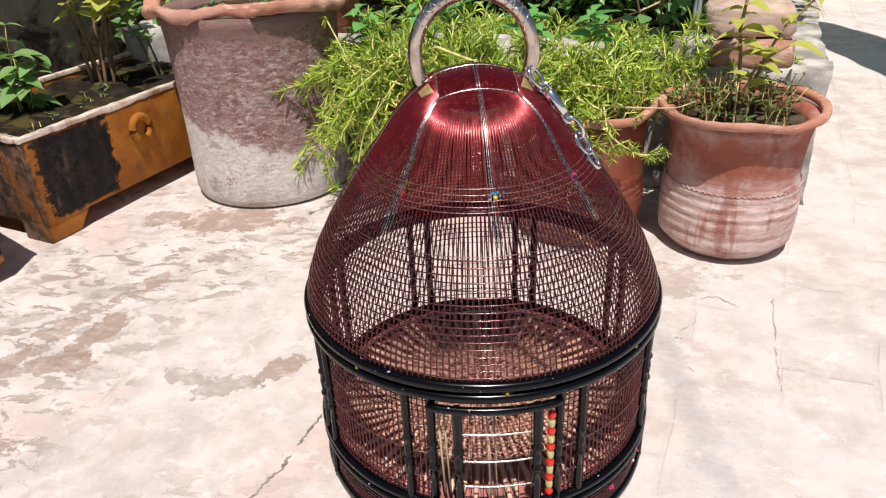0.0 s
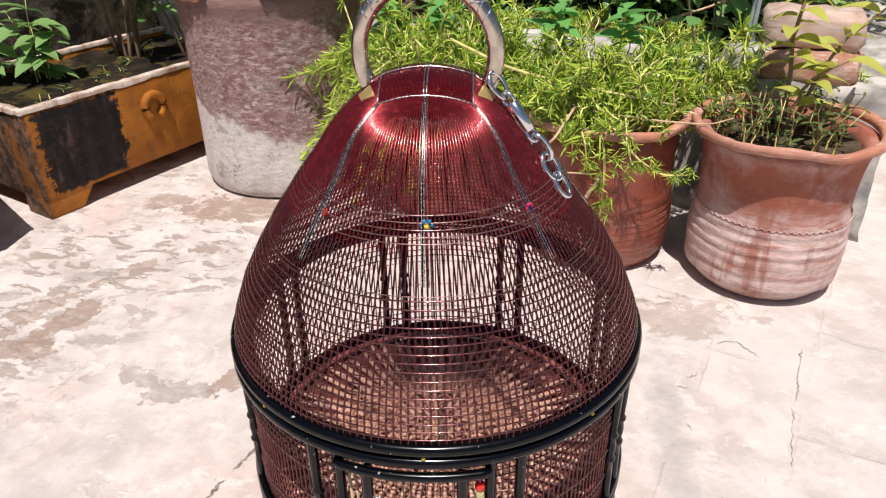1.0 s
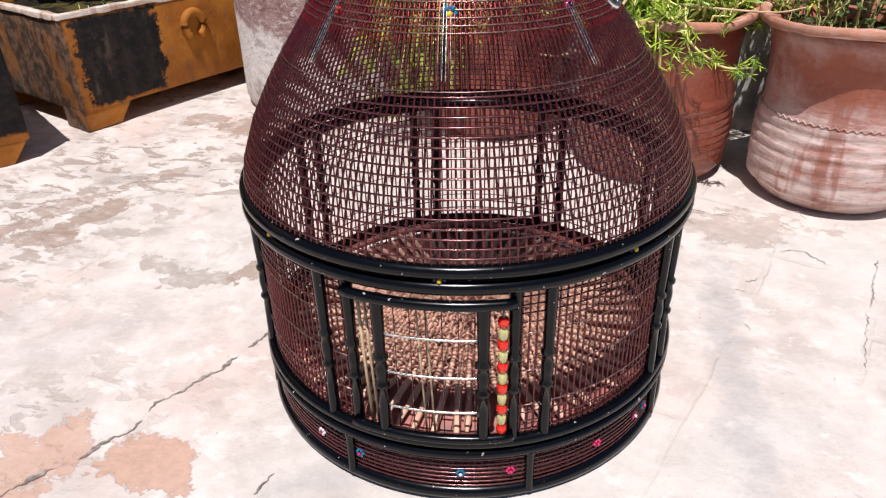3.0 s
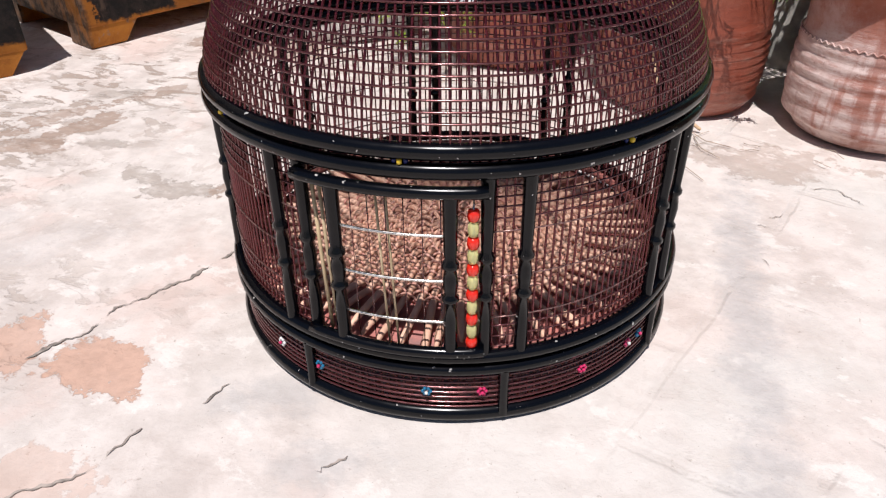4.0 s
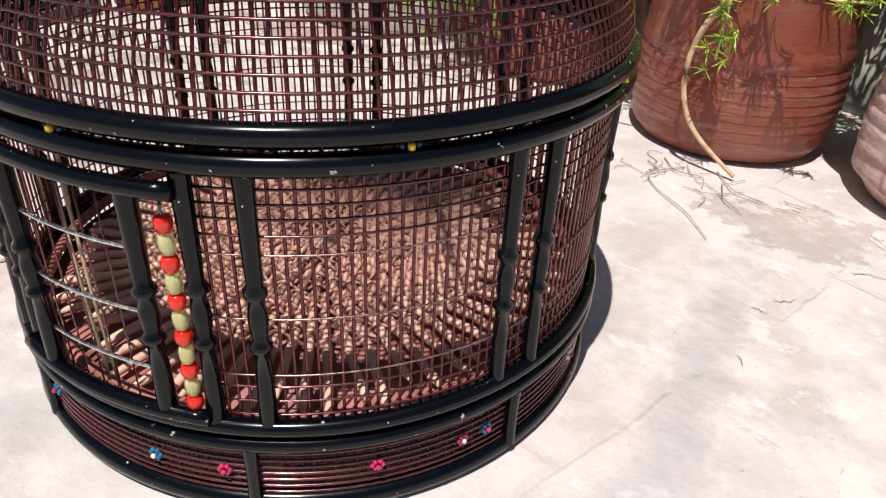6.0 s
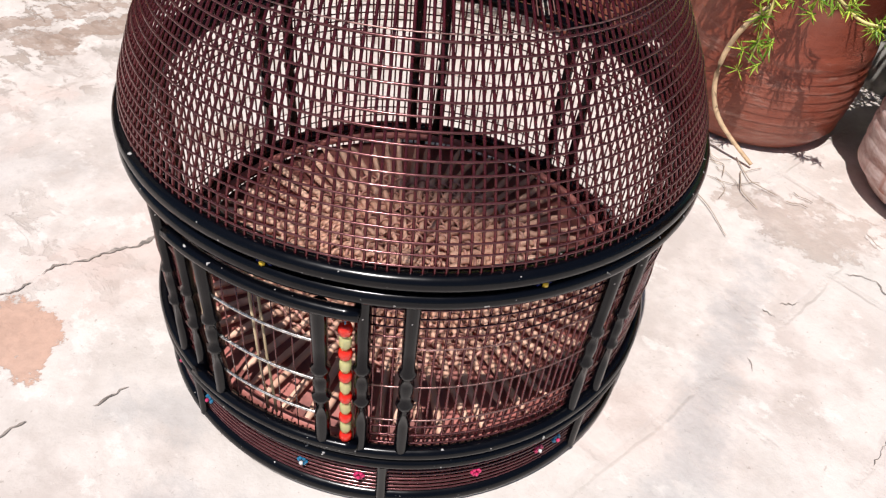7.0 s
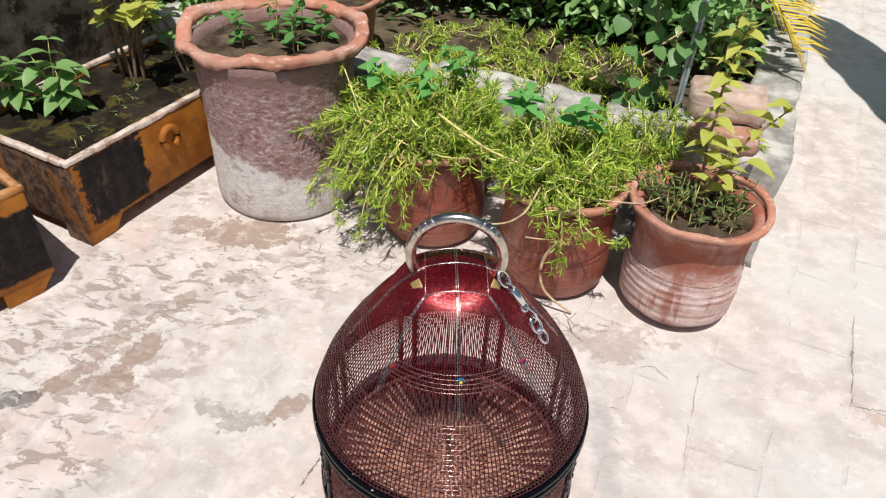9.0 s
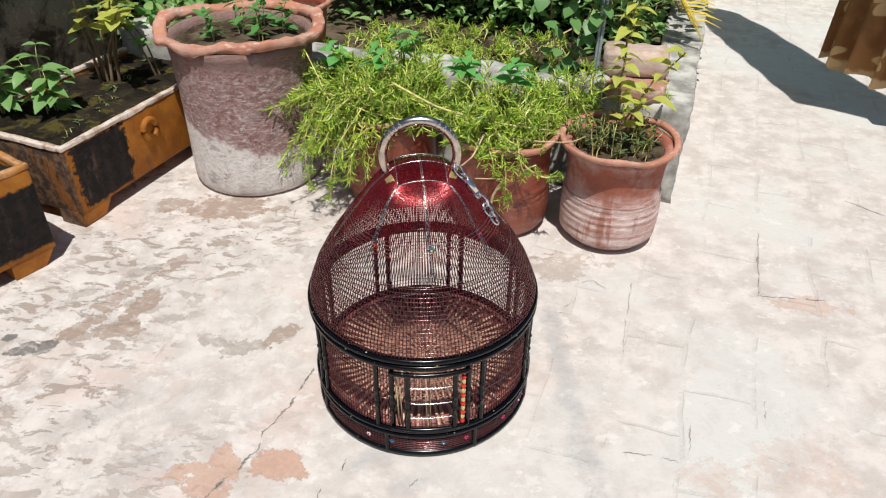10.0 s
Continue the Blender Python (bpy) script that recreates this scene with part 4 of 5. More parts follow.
# ---- planters ----
def build_planter(label, corner, turn, width, length, height, material, feet=True, edge=None):
    """A trough whose near right corner stands at the corner; x to its left is negative, y runs along it."""
    pl = thing("planter", pose(corner[0], corner[1], 0, 0, 0, turn), label, "planter", "ochre planters")
    w, foot = 0.014, 0.035 if feet else 0.0
    W, L = width, length

    def wall(name, low, high):
        part(name, Soup().box(low, high, 0.006).mesh(name, material), pl)

    wall("side_panel", (-w, 0, foot), (0, L, height - 0.007))
    wall("side_panel", (-W, 0, foot), (-W + w, L, height - 0.007))
    wall("end_panel", (-W + w, 0.002, foot), (-w, w, height - 0.007))
    wall("end_panel", (-W + w, L - w, foot), (-w, L - 0.002, height - 0.007))
    wall("bottom_panel", (-W + w, w, foot + 0.004), (-w, L - w, foot + 0.03))
    # worn pale rim
    def rim(low, high):
        span = np.subtract(high, low)
        ax = 0 if span[0] > span[1] else 1
        k = int(span[ax] / 0.012)
        loop = [(0, 0), (0, 0.75), (0.07, 1), (0.5, 1.02), (0.93, 1), (1, 0.75), (1, 0)]
        vv, ff = [], []
        for i in range(k + 1):
            for e, (c, z) in enumerate(loop):
                q = [0, 0, low[2] + z * span[2]]
                q[ax], q[1 - ax] = low[ax] + span[ax] * i / k, low[1 - ax] + span[1 - ax] * c
                d = noise.noise_vector(Vector(q) * 26 + Vector((L, 0, 3))) * 0.0026 + noise.noise_vector(Vector(q) * 70) * 0.0014
                if e in (0, 6):
                    q[2] -= 0.002 + max(0, d.x) * 2.5
                q[2] += d.z * (1.0 if e in (2, 3, 4) else 0.3)
                q[1 - ax] += d.y * (0.35 if e in (0, 1, 5, 6) else 0.8)
                vv.append(q)
        for i in range(k):
            for e in range(6):
                a, b = i * 7 + e, (i + 1) * 7 + e
                ff.append((a, a + 1, b + 1, b) if ax == 1 else (b, b + 1, a + 1, a))
        ends = [tuple(range(6, -1, -1)), tuple(range(k * 7, k * 7 + 7))]
        ff += ends if ax == 1 else [e[::-1] for e in ends]
        part("rim", Soup().put(vv, ff).mesh("rim", edge or M_RIM), pl, "ochre painted rim" if edge else "pale worn rim")
    rim((-w - 0.001, -0.001, height - 0.007), (0.001, L + 0.001, height))
    rim((-W - 0.001, -0.001, height - 0.007), (-W + w + 0.001, L + 0.001, height))
    rim((-W + w + 0.001, -0.001, height - 0.007), (-w - 0.001, w + 0.001, height))
    rim((-W + w + 0.001, L - w - 0.001, height - 0.007), (-w - 0.001, L + 0.001, height))
    if feet:
        for x in (-W + 0.002, -0.075):
            for y in (0.002, L - 0.105):
                s = Soup()
                top, bot = foot + 0.003, 0.0
                a, b = (0.0, 0.09) if y < L / 2 else (0.0, 0.10)
                v = [(x, y, bot), (x + 0.073, y, bot), (x + 0.073, y + 0.07, bot), (x, y + 0.07, bot),
                     (x, y, top), (x + 0.073, y, top), (x + 0.073, y + 0.10, top), (x, y + 0.10, top)]
                part("foot", s.put(v, [(3, 2, 1, 0), (4, 5, 6, 7), (0, 1, 5, 4), (1, 2, 6, 5), (2, 3, 7, 6), (3, 0, 4, 7)]).mesh("foot", material, False), pl)
    # soil
    v, f, nx, ny = [], [], 28, 52
    for j in range(ny + 1):
        for i in range(nx + 1):
            x, y = -W + w + (W - 2 * w) * i / nx, w + (L - 2 * w) * j / ny
            v.append((x, y, height - 0.020 + 0.010 * noise.noise((x * 18, y * 18, L)) + 0.005 * noise.noise((x * 60, y * 60, L))))
    for j in range(ny):
        for i in range(nx):
            k = j * (nx + 1) + i
            f.append((k, k + 1, k + nx + 2, k + nx + 1))
    part("soil", mesh("soil", v, f, M_MOSS_SHADED), pl, "mossy soil darkened for the shade of the plants")
    return pl


P_TURN = -20.4
planter = build_planter("weathered ochre cement planter with a black painted panel", (-0.853, 0.468), P_TURN, 0.36, 0.78, 0.215, M_PLANTER)
lug = []
for i in range(19):
    t = math.pi * (-0.35 + 1.7 * i / 18)
    lug.append((0.005, 0.27 + 0.023 * math.cos(t), 0.150 + 0.025 * math.sin(t)))
part("lug", Soup().tube(lug, 0.0085, 8).mesh("lug", M_PLANTER), planter, "round moulded ear with a hole")
box2 = build_planter("ochre cement planter box with a black panel", (-0.862, 0.335), -33.5, 0.30, 0.40, 0.246, M_PLANTER2, True, M_RIM2)
box2.matrix_basis = pose(-0.852, 0.338, 0, 0, 0, -33.5) @ Matrix.Translation((0, -0.40, 0))

# ---- garden bed ----
U = np.array((math.cos(BED_TURN), math.sin(BED_TURN)))
V = np.array((-math.sin(BED_TURN), math.cos(BED_TURN)))
BED_AT = (0.622, 0.655)


def bed_xy(u, v):
    p = np.array(BED_AT) + U * u + V * v
    return float(p[0]), float(p[1])


bed = thing("garden_bed", pose(BED_AT[0], BED_AT[1], 0, 0, 0, -17.0), "raised garden bed with a whitewashed masonry kerb", "garden bed", kind="structure")


def kerb_block(low, high, seed):
    bm = bmesh.new()
    bmesh.ops.create_cube(bm, size=1)
    bmesh.ops.subdivide_edges(bm, edges=list(bm.edges), cuts=11, use_grid_fill=True)
    s, c = np.subtract(high, low), np.add(high, low) / 2
    for v in bm.verts:
        p = Vector([v.co[i] * s[i] + c[i] for i in range(3)])
        k = noise.noise_vector(p * 14 + Vector((seed, 0, 0))) * 0.010 + noise.noise_vector(p * 45 + Vector((seed, 4, 0))) * 0.006
        v.co = p + k
    me = bpy.data.meshes.new("kerb")
    bm.to_mesh(me)
    bm.free()
    me.materials.append(M_KERB)
    me.polygons.foreach_set("use_smooth", [True] * len(me.polygons))
    return me


for i in range(4):
    part("kerb", kerb_block((-0.42 * (i + 1) + 0.006, 0, 0), (-0.42 * i - 0.006, 0.115, 0.265 + 0.012 * (i % 2)), i), bed)
for i in range(6):
    part("kerb", kerb_block((-0.115, 0.118 + 0.42 * i, 0), (0.0, 0.53 + 0.42 * i, 0.25 + 0.01 * (i % 2)), 10 + i), bed)
v, f = [], []
nx, ny = 44, 60
for j in range(ny + 1):
    for i in range(nx + 1):
        x, y = -2.4 + 2.29 * i / nx, 0.11 + 2.6 * j / ny
        v.append((x, y, 0.20 + 0.03 * noise.noise((x * 6, y * 6, 2)) + 0.012 * noise.noise((x * 25, y * 25, 5))))
for j in range(ny):
    for i in range(nx):
        k = j * (nx + 1) + i
        f.append((k, k + 1, k + nx + 2, k + nx + 1))
part("soil", mesh("soil", v, f, M_SOIL), bed, "dry brown bed soil")

# dark rough walls close the bed behind and beside the planters; the back one is added to hide sky reflection
wl = Soup().box((-2.6, 2.6, 0), (-0.04, 2.75, 2.2)).mesh("added_back_wall", M_WALL)
ob = new("added_back_wall", wl)
ob.matrix_basis = pose(BED_AT[0], BED_AT[1], 0, 0, 0, -17.0)
tagged(ob, "rough dark wall added behind the garden bed to hide the sky", "wall", kind="structure")


# ---- plants ----
def leaf_shape(length, width, fold=0.25, droop=0.15, n=5):
    """A pointed oval leaf along +x, folded at its midrib."""
    v, f = [], []
    for i in range(n + 1):
        t = i / n
        w = width * 0.5 * (math.sin(math.pi * min(1, t * 0.95 + 0.05)) ** 0.8) * (1.1 - 0.45 * t)
        z = -droop * length * t * t
        v += [(length * t, -w, z + fold * w), (length * t, 0, z), (length * t, w, z + fold * w)]
    for i in range(n):
        for j in range(2):
            f.append((i * 3 + j, i * 3 + j + 1, i * 3 + j + 4, i * 3 + j + 3))
    return np.array(v), f


def turned(v, yaw, pitch, roll, at, scale=1.0):
    m = np.array(Euler((roll, -pitch, yaw)).to_matrix())
    return (v * scale) @ m.T + np.asarray(at)


NEEDLE_V = np.array([(0, 0, 0.03), (0, 0.026, -0.018), (0, -0.026, -0.018), (0.6, 0, 0.045), (0.6, 0.04, -0.022), (0.6, -0.04, -0.022), (1, 0, 0)])
NEEDLE_F = [(3, 4, 1, 0), (4, 5, 2, 1), (5, 3, 0, 2), (6, 4, 3), (6, 5, 4), (6, 3, 5)]


def rosette(s, rng, at, way, size, count):
    """Needle leaves spread round the tip of a stem."""
    way = Vector(way).normalized()
    rot = np.array(way.to_track_quat("Z", "Y").to_matrix())
    for k in range(count):
        yaw = k * 2.4 + rng.uniform(-0.3, 0.3)
        pitch = rng.uniform(0.15, 1.25)
        v = NEEDLE_V * (size * rng.uniform(0.65, 1.2))
        v[:, 1:] *= 1.15
        v[3:6, 2] += size * 0.06
        v = turned(v, yaw, pitch, 0, (0, 0, 0)) @ rot.T
        s.put(v + np.asarray(at) - np.asarray(way) * rng.uniform(0, size * 0.5), NEEDLE_F)


def purslane(label, centre, top, seed, count, limit, hang, base=0.105, rise=0.06):
    """Trailing purslane: many leafy stems rise from the soil and lean out, some hang over the lip. limit and hang: reach and drop by direction."""
    rng = np.random.RandomState(seed)
    pl = thing("purslane", pose(centre[0], centre[1], 0), label, "plant", "purslane plants")
    stems, leaves = Soup(), Soup()
    k = 10
    for i in range(count):
        a = rng.uniform(0, 2 * math.pi)
        r0 = base * math.sqrt(rng.rand())
        p = np.array((r0 * math.cos(a), r0 * math.sin(a), top - 0.022))
        a2 = a + rng.uniform(-0.9, 0.9)
        reach = (limit(a2) - r0 * max(0.0, math.cos(a2 - a))) * rng.uniform(0.25, 1.0)
        reach = max(reach, 0.012)
        lift = rise * rng.choice((0.5, 0.8, 1.0, 1.25, 1.7)) * rng.uniform(0.6, 1.1) * (1 - 0.35 * r0 / base)
        over = r0 + reach > base + 0.02
        drop = hang(a2) * rng.uniform(0.0, 1.0) ** 1.1 if over else 0.0
        pts, bend = [], rng.normal(0, 0.02, 2)
        for u in np.linspace(0, 1, k):
            x = p + np.array((math.cos(a2), math.sin(a2), 0)) * reach * u
            x[:2] += bend * math.sin(math.pi * u)
            x[2] += lift * (u if not over else math.sin(math.pi * min(u * 1.15, 1) * 0.75)) - drop * u ** 2.2
            x += rng.normal(0, 0.0025, 3)
            x[2] = max(x[2], 0.012)
            pts.append(x)
        stems.tube(pts, np.linspace(0.0020, 0.0012, k), 4)
        pts = np.array(pts)
        length = np.linalg.norm(np.diff(pts, axis=0), axis=1).sum()
        size = rng.uniform(0.020, 0.030)
        start = 0.25 if length < 0.12 else 0.4
        m = max(3, int(length * (1 - start) / 0.0105))
        for u in np.linspace(start, 0.93, m):
            if rng.rand() < 0.12:
                continue
            q = u * (k - 1)
            j = min(int(q), k - 2)
            at = pts[j] + (pts[j + 1] - pts[j]) * (q - j)
            rosette(leaves, rng, at, pts[j + 1] - pts[j] + (0, 0, 0.004), size * 0.95, 4)
        rosette(leaves, rng, pts[-1], pts[-1] - pts[-2] + (0, 0, 0.006), size, 9)
    part("stem_tangle", stems.mesh("stem_tangle", M_PSTEM), pl)["kind"] = "stuff"
    part("needle_foliage", leaves.mesh("needle_foliage", M_PURSLANE, False), pl, "bright yellow-green needle leaves")["kind"] = "stuff"
    return pl


def front(a):
    return max(0.0, -math.sin(a))


purslane("dense yellow-green purslane spilling over a clay pot", M1_C, 0.245, 21, 330,
         lambda a: 0.135 - 0.035 * front(a) ** 2 + 0.165 * max(0, -math.cos(a - 0.2)) ** 1.5 + 0.03 * max(0, math.sin(a)), lambda a: 0.04 + 0.19 * max(0, -math.cos(a - 0.5)) ** 3, 0.112, 0.105)
purslane("yellow-green purslane trailing down a clay pot", M2_C, 0.245, 22, 240,
         lambda a: 0.125 - 0.03 * front(a) ** 2 + 0.05 * max(0, math.sin(a)) + 0.045 * max(0, -math.cos(a)) ** 2 - 0.01 * max(0, math.cos(a)), lambda a: 0.03, 0.104, 0.094)
for i, (u, w) in enumerate(((-1.0, 0.22), (-0.78, 0.20), (-0.58, 0.24), (-0.40, 0.22), (-0.25, 0.20), (-0.88, 0.40), (-0.68, 0.42), (-0.48, 0.40))):
    x, y = bed_xy(u, w)
    purslane("straggling purslane in the garden bed", (x, y), 0.225, 24 + i, 26, lambda a: 0.13 + 0.04 * max(0, math.sin(a)), lambda a: 0.03, 0.10, 0.04)


purslane("tuft of purslane growing between the pots and the kerb", (0.305, 0.672), 0.25, 36, 55, lambda a: 0.10, lambda a: 0.05, 0.05, 0.085)
for i, (u, w) in enumerate(((-0.33, 0.05), (-0.56, 0.08), (-0.80, 0.05))):
    x, y = bed_xy(u, w)
    purslane("tuft of purslane creeping over the kerb", (x, y), 0.275, 50 + i, 10, lambda a: 0.11, lambda a: 0.06, 0.05, 0.04)
x, y = bed_xy(-0.13, 0.06)
purslane("tuft of purslane creeping over the kerb", (x, y), 0.265, 35, 16, lambda a: 0.08, lambda a: 0.06, 0.05, 0.05)


def trailing(points, radius, material, label, leaves_at=(), seed=0):
    pl = thing("trailing_stem", pose(0, 0, 0), label, "plant")
    rng = np.random.RandomState(seed)
    pts = np.array(points, float)
    t = np.linspace(0, len(pts) - 1, 24)
    sm = np.stack([np.interp(t, range(len(pts)), pts[:, i]) for i in range(3)], 1)
    for _ in range(3):
        sm[1:-1] = (sm[:-2] + 2 * sm[1:-1] + sm[2:]) / 4
    part("stem", Soup().tube(sm, np.linspace(radius, radius * 0.6, 24), 6).mesh("stem", material), pl)
    if len(leaves_at):
        s = Soup()
        for u in leaves_at:
            p = sm[int(u * 23)]
            for _ in range(3):
                rosette(s, rng, p + rng.normal(0, 0.008, 3), (rng.uniform(-1, 1), -1, rng.uniform(-1, 0.6)), rng.uniform(0.014, 0.021), 8)
        part("needle_foliage", s.mesh("needle_foliage", M_PURSLANE, False), pl)["kind"] = "stuff"


trailing([(-0.10, 0.61, 0.335), (-0.03, 0.545, 0.325), (0.016, 0.515, 0.315), (0.112, 0.48, 0.305), (0.20, 0.47, 0.295), (0.26, 0.49, 0.28)], 0.0028, M_PSTEM, "thick pale purslane stem arching over the pots", (0.5, 0.7, 0.9), 1)
trailing([(0.115, 0.47, 0.275), (0.100, 0.44, 0.255), (0.091, 0.43, 0.240), (0.065, 0.435, 0.212), (0.03, 0.445, 0.195), (0.0, 0.46, 0.192)], 0.0024, M_DRYSTEM, "bare curved purslane stem", (), 2)
trailing([(-0.25, 0.62, 0.30), (-0.17, 0.585, 0.275), (-0.08, 0.565, 0.262), (-0.02, 0.56, 0.27)], 0.0018, M_PSTEM, "pale purslane stem lying over the leaves", (0.2, 0.9), 21)
trailing([(-0.33, 0.74, 0.37), (-0.285, 0.66, 0.33), (-0.25, 0.61, 0.28)], 0.0018, M_PSTEM, "pale purslane stem lying over the leaves", (0.1, 0.9), 22)
trailing([(0.06, 0.50, 0.285), (0.14, 0.475, 0.268), (0.24, 0.468, 0.262), (0.31, 0.475, 0.258), (0.345, 0.50, 0.262)], 0.0019, M_DRYSTEM, "bare straw-coloured stem lying over the lips of two pots", (), 23)
trailing([(0.15, 0.465, 0.265), (0.165, 0.425, 0.22), (0.167, 0.418, 0.17), (0.166, 0.418, 0.125)], 0.002, M_PSTEM, "purslane stem hanging down the pot", (0.35, 0.5, 0.65, 0.8, 0.9, 1.0), 3)
trailing([(0.12, 0.465, 0.265), (0.135, 0.43, 0.235), (0.14, 0.425, 0.205)], 0.0018, M_PSTEM, "purslane stem hanging down the pot", (0.5, 0.8, 1.0), 13)
trailing([(0.19, 0.465, 0.265), (0.195, 0.43, 0.23), (0.21, 0.42, 0.20)], 0.0018, M_PSTEM, "purslane stem hanging down the pot", (0.5, 0.8, 1.0), 14)
trailing([(0.17, 0.455, 0.255), (0.213, 0.43, 0.214), (0.25, 0.425, 0.195), (0.289, 0.43, 0.197)], 0.002, M_PSTEM, "purslane stem reaching sideways from the pot", (0.45, 0.7, 0.85, 1.0), 4)
trailing([(0.165, 0.430, 0.185), (0.147, 0.434, 0.16), (0.136, 0.434, 0.125), (0.136, 0.434, 0.085), (0.150, 0.434, 0.050), (0.172, 0.432, 0.030), (0.200, 0.430, 0.012), (0.212, 0.428, 0.005)], 0.0036, M_DRYSTEM, "dry straw-coloured stem hanging to the ground", (), 5)
trailing([(0.098, 0.425, 0.189), (0.125, 0.42, 0.192), (0.156, 0.425, 0.190)], 0.0016, M_DRYSTEM, "dry twig across the pot", (), 6)
trailing([(-0.20, 0.60, 0.30), (-0.27, 0.555, 0.25), (-0.31, 0.54, 0.17), (-0.30, 0.545, 0.09)], 0.0018, M_PSTEM, "purslane stem hanging beside the pot", (0.3, 0.5, 0.65, 0.8, 0.9, 1.0), 7)
trailing([(-0.17, 0.59, 0.28), (-0.23, 0.545, 0.20), (-0.25, 0.54, 0.12), (-0.255, 0.54, 0.05)], 0.0018, M_PSTEM, "purslane stem hanging beside the pot", (0.3, 0.5, 0.65, 0.8, 0.9, 1.0), 8)
# twig loops whose tone and shape stand in for soft shadows on the ground
for i, path in enumerate(([(0.160, 0.428), (0.129, 0.384), (0.150, 0.354), (0.193, 0.318), (0.223, 0.28)], [(0.193, 0.437), (0.219, 0.395), (0.252, 0.390)],
                          [(0.133, 0.440), (0.155, 0.405), (0.185, 0.415), (0.19, 0.385)], [(0.205, 0.41), (0.215, 0.37), (0.24, 0.35)], [(0.12, 0.42), (0.14, 0.40), (0.128, 0.372)])):
    trailing([(x, y, 0.0018 + 0.002 * (k % 2)) for k, (x, y) in enumerate(path)], 0.0007, M_LITTER_SHADE, "thin dry twig on the ground, toned like soft twig shadow", (), 30 + i)


def root_litter():
    """A fine mat of dry roots and needles fallen below the pots, toned like twig shadow."""
    rng = np.random.RandomState(77)
    ob = thing("root_litter", pose(0, 0, 0), "fine dry roots and needles below the pots, toned like soft twig shadow", "litter")
    s = Soup()
    for cx, cy, spread, count in ((0.15, 0.42, 0.045, 16), (-0.20, 0.55, 0.08, 26), (0.0, 0.52, 0.06, 8), (0.30, 0.40, 0.05, 4)):
        for _ in range(count):
            p = np.array((cx + rng.normal(0, spread), cy + rng.normal(0, spread * 0.5)))
            a, pts = rng.uniform(0, 6.28), []
            for k in range(int(rng.randint(4, 9))):
                pts.append((p[0], p[1], 0.0012 + 0.0015 * rng.rand()))
                a += rng.normal(0, 0.55)
                p = p + 0.008 * np.array((math.cos(a), math.sin(a)))
            s.tube(pts, 0.00045, 3)
    part("root_mat", s.mesh("root_mat", M_LITTER_SHADE), ob)["kind"] = "stuff"


root_litter()


def herb(name, at, height, stems, leaf, width, material, label, seed, pairs=4, lean=0.25, twig=None, category="plant", group="", low=0.25, droop=0.15, thick=0.0016):
    """Stems with leaf pairs, on a base at the given place."""
    rng = np.random.RandomState(seed)
    pl = thing(name, pose(at[0], at[1], at[2]), label, category, group)
    lv = Soup()
    shape, faces = leaf_shape(1.0, 1.0 * width, 0.3, droop)
    for i in range(stems):
        a, out = rng.uniform(0, 6.28), lean * rng.uniform(0.2, 1)
        h = height * rng.uniform(0.65, 1)
        base = np.array((rng.normal(0, 0.012), rng.normal(0, 0.012), -0.02))
        pts = [base + np.array((math.cos(a) * out * h * u * u, math.sin(a) * out * h * u * u, (h + 0.02) * u)) + rng.normal(0, 0.003, 3) * u for u in np.linspace(0, 1, 7)]
        stem = part("stem", Soup().tube(pts, np.linspace(thick, thick * 0.5, 7), 5).mesh("stem", twig or M_TWIG), pl)
        for k in range(pairs):
            u = low + (1 - low) * (k + 1) / pairs
            p = np.array([np.interp(u * 6, range(7), [q[c] for q in pts]) for c in range(3)])
            yaw = k * 1.57 + rng.uniform(-0.4, 0.4)
            for e in (0, math.pi):
                L = leaf * rng.uniform(0.65, 1.1) * (1 if k < pairs - 1 else 0.7)
                blade = turned(shape, yaw + e + rng.uniform(-0.25, 0.25), rng.uniform(-0.25, 0.65), rng.uniform(-0.3, 0.3), p, L)
                if leaf >= 0.03:
                    part("leaf", Soup().put(blade, faces).mesh("leaf", material), stem)
                else:
                    lv.put(blade, faces)
    if leaf < 0.03:
        part("foliage", lv.mesh("foliage", material), pl)["kind"] = "stuff"
    return pl


# seedlings among the purslane
for i, (x, y, z) in enumerate(((-0.24, 0.72, 0.30), (-0.13, 0.70, 0.30), (-0.08, 0.79, 0.31), (0.07, 0.64, 0.32), (0.19, 0.61, 0.31))):
    herb("seedling", (x, y, z), 0.095, 2, 0.048, 0.72, M_SEED, "green broad-leaved seedling among the purslane", 40 + i, 4, 0.25, M_PSTEM, group="seedlings in the pots", low=0.45, droop=0.3)
# pot at the end of the row


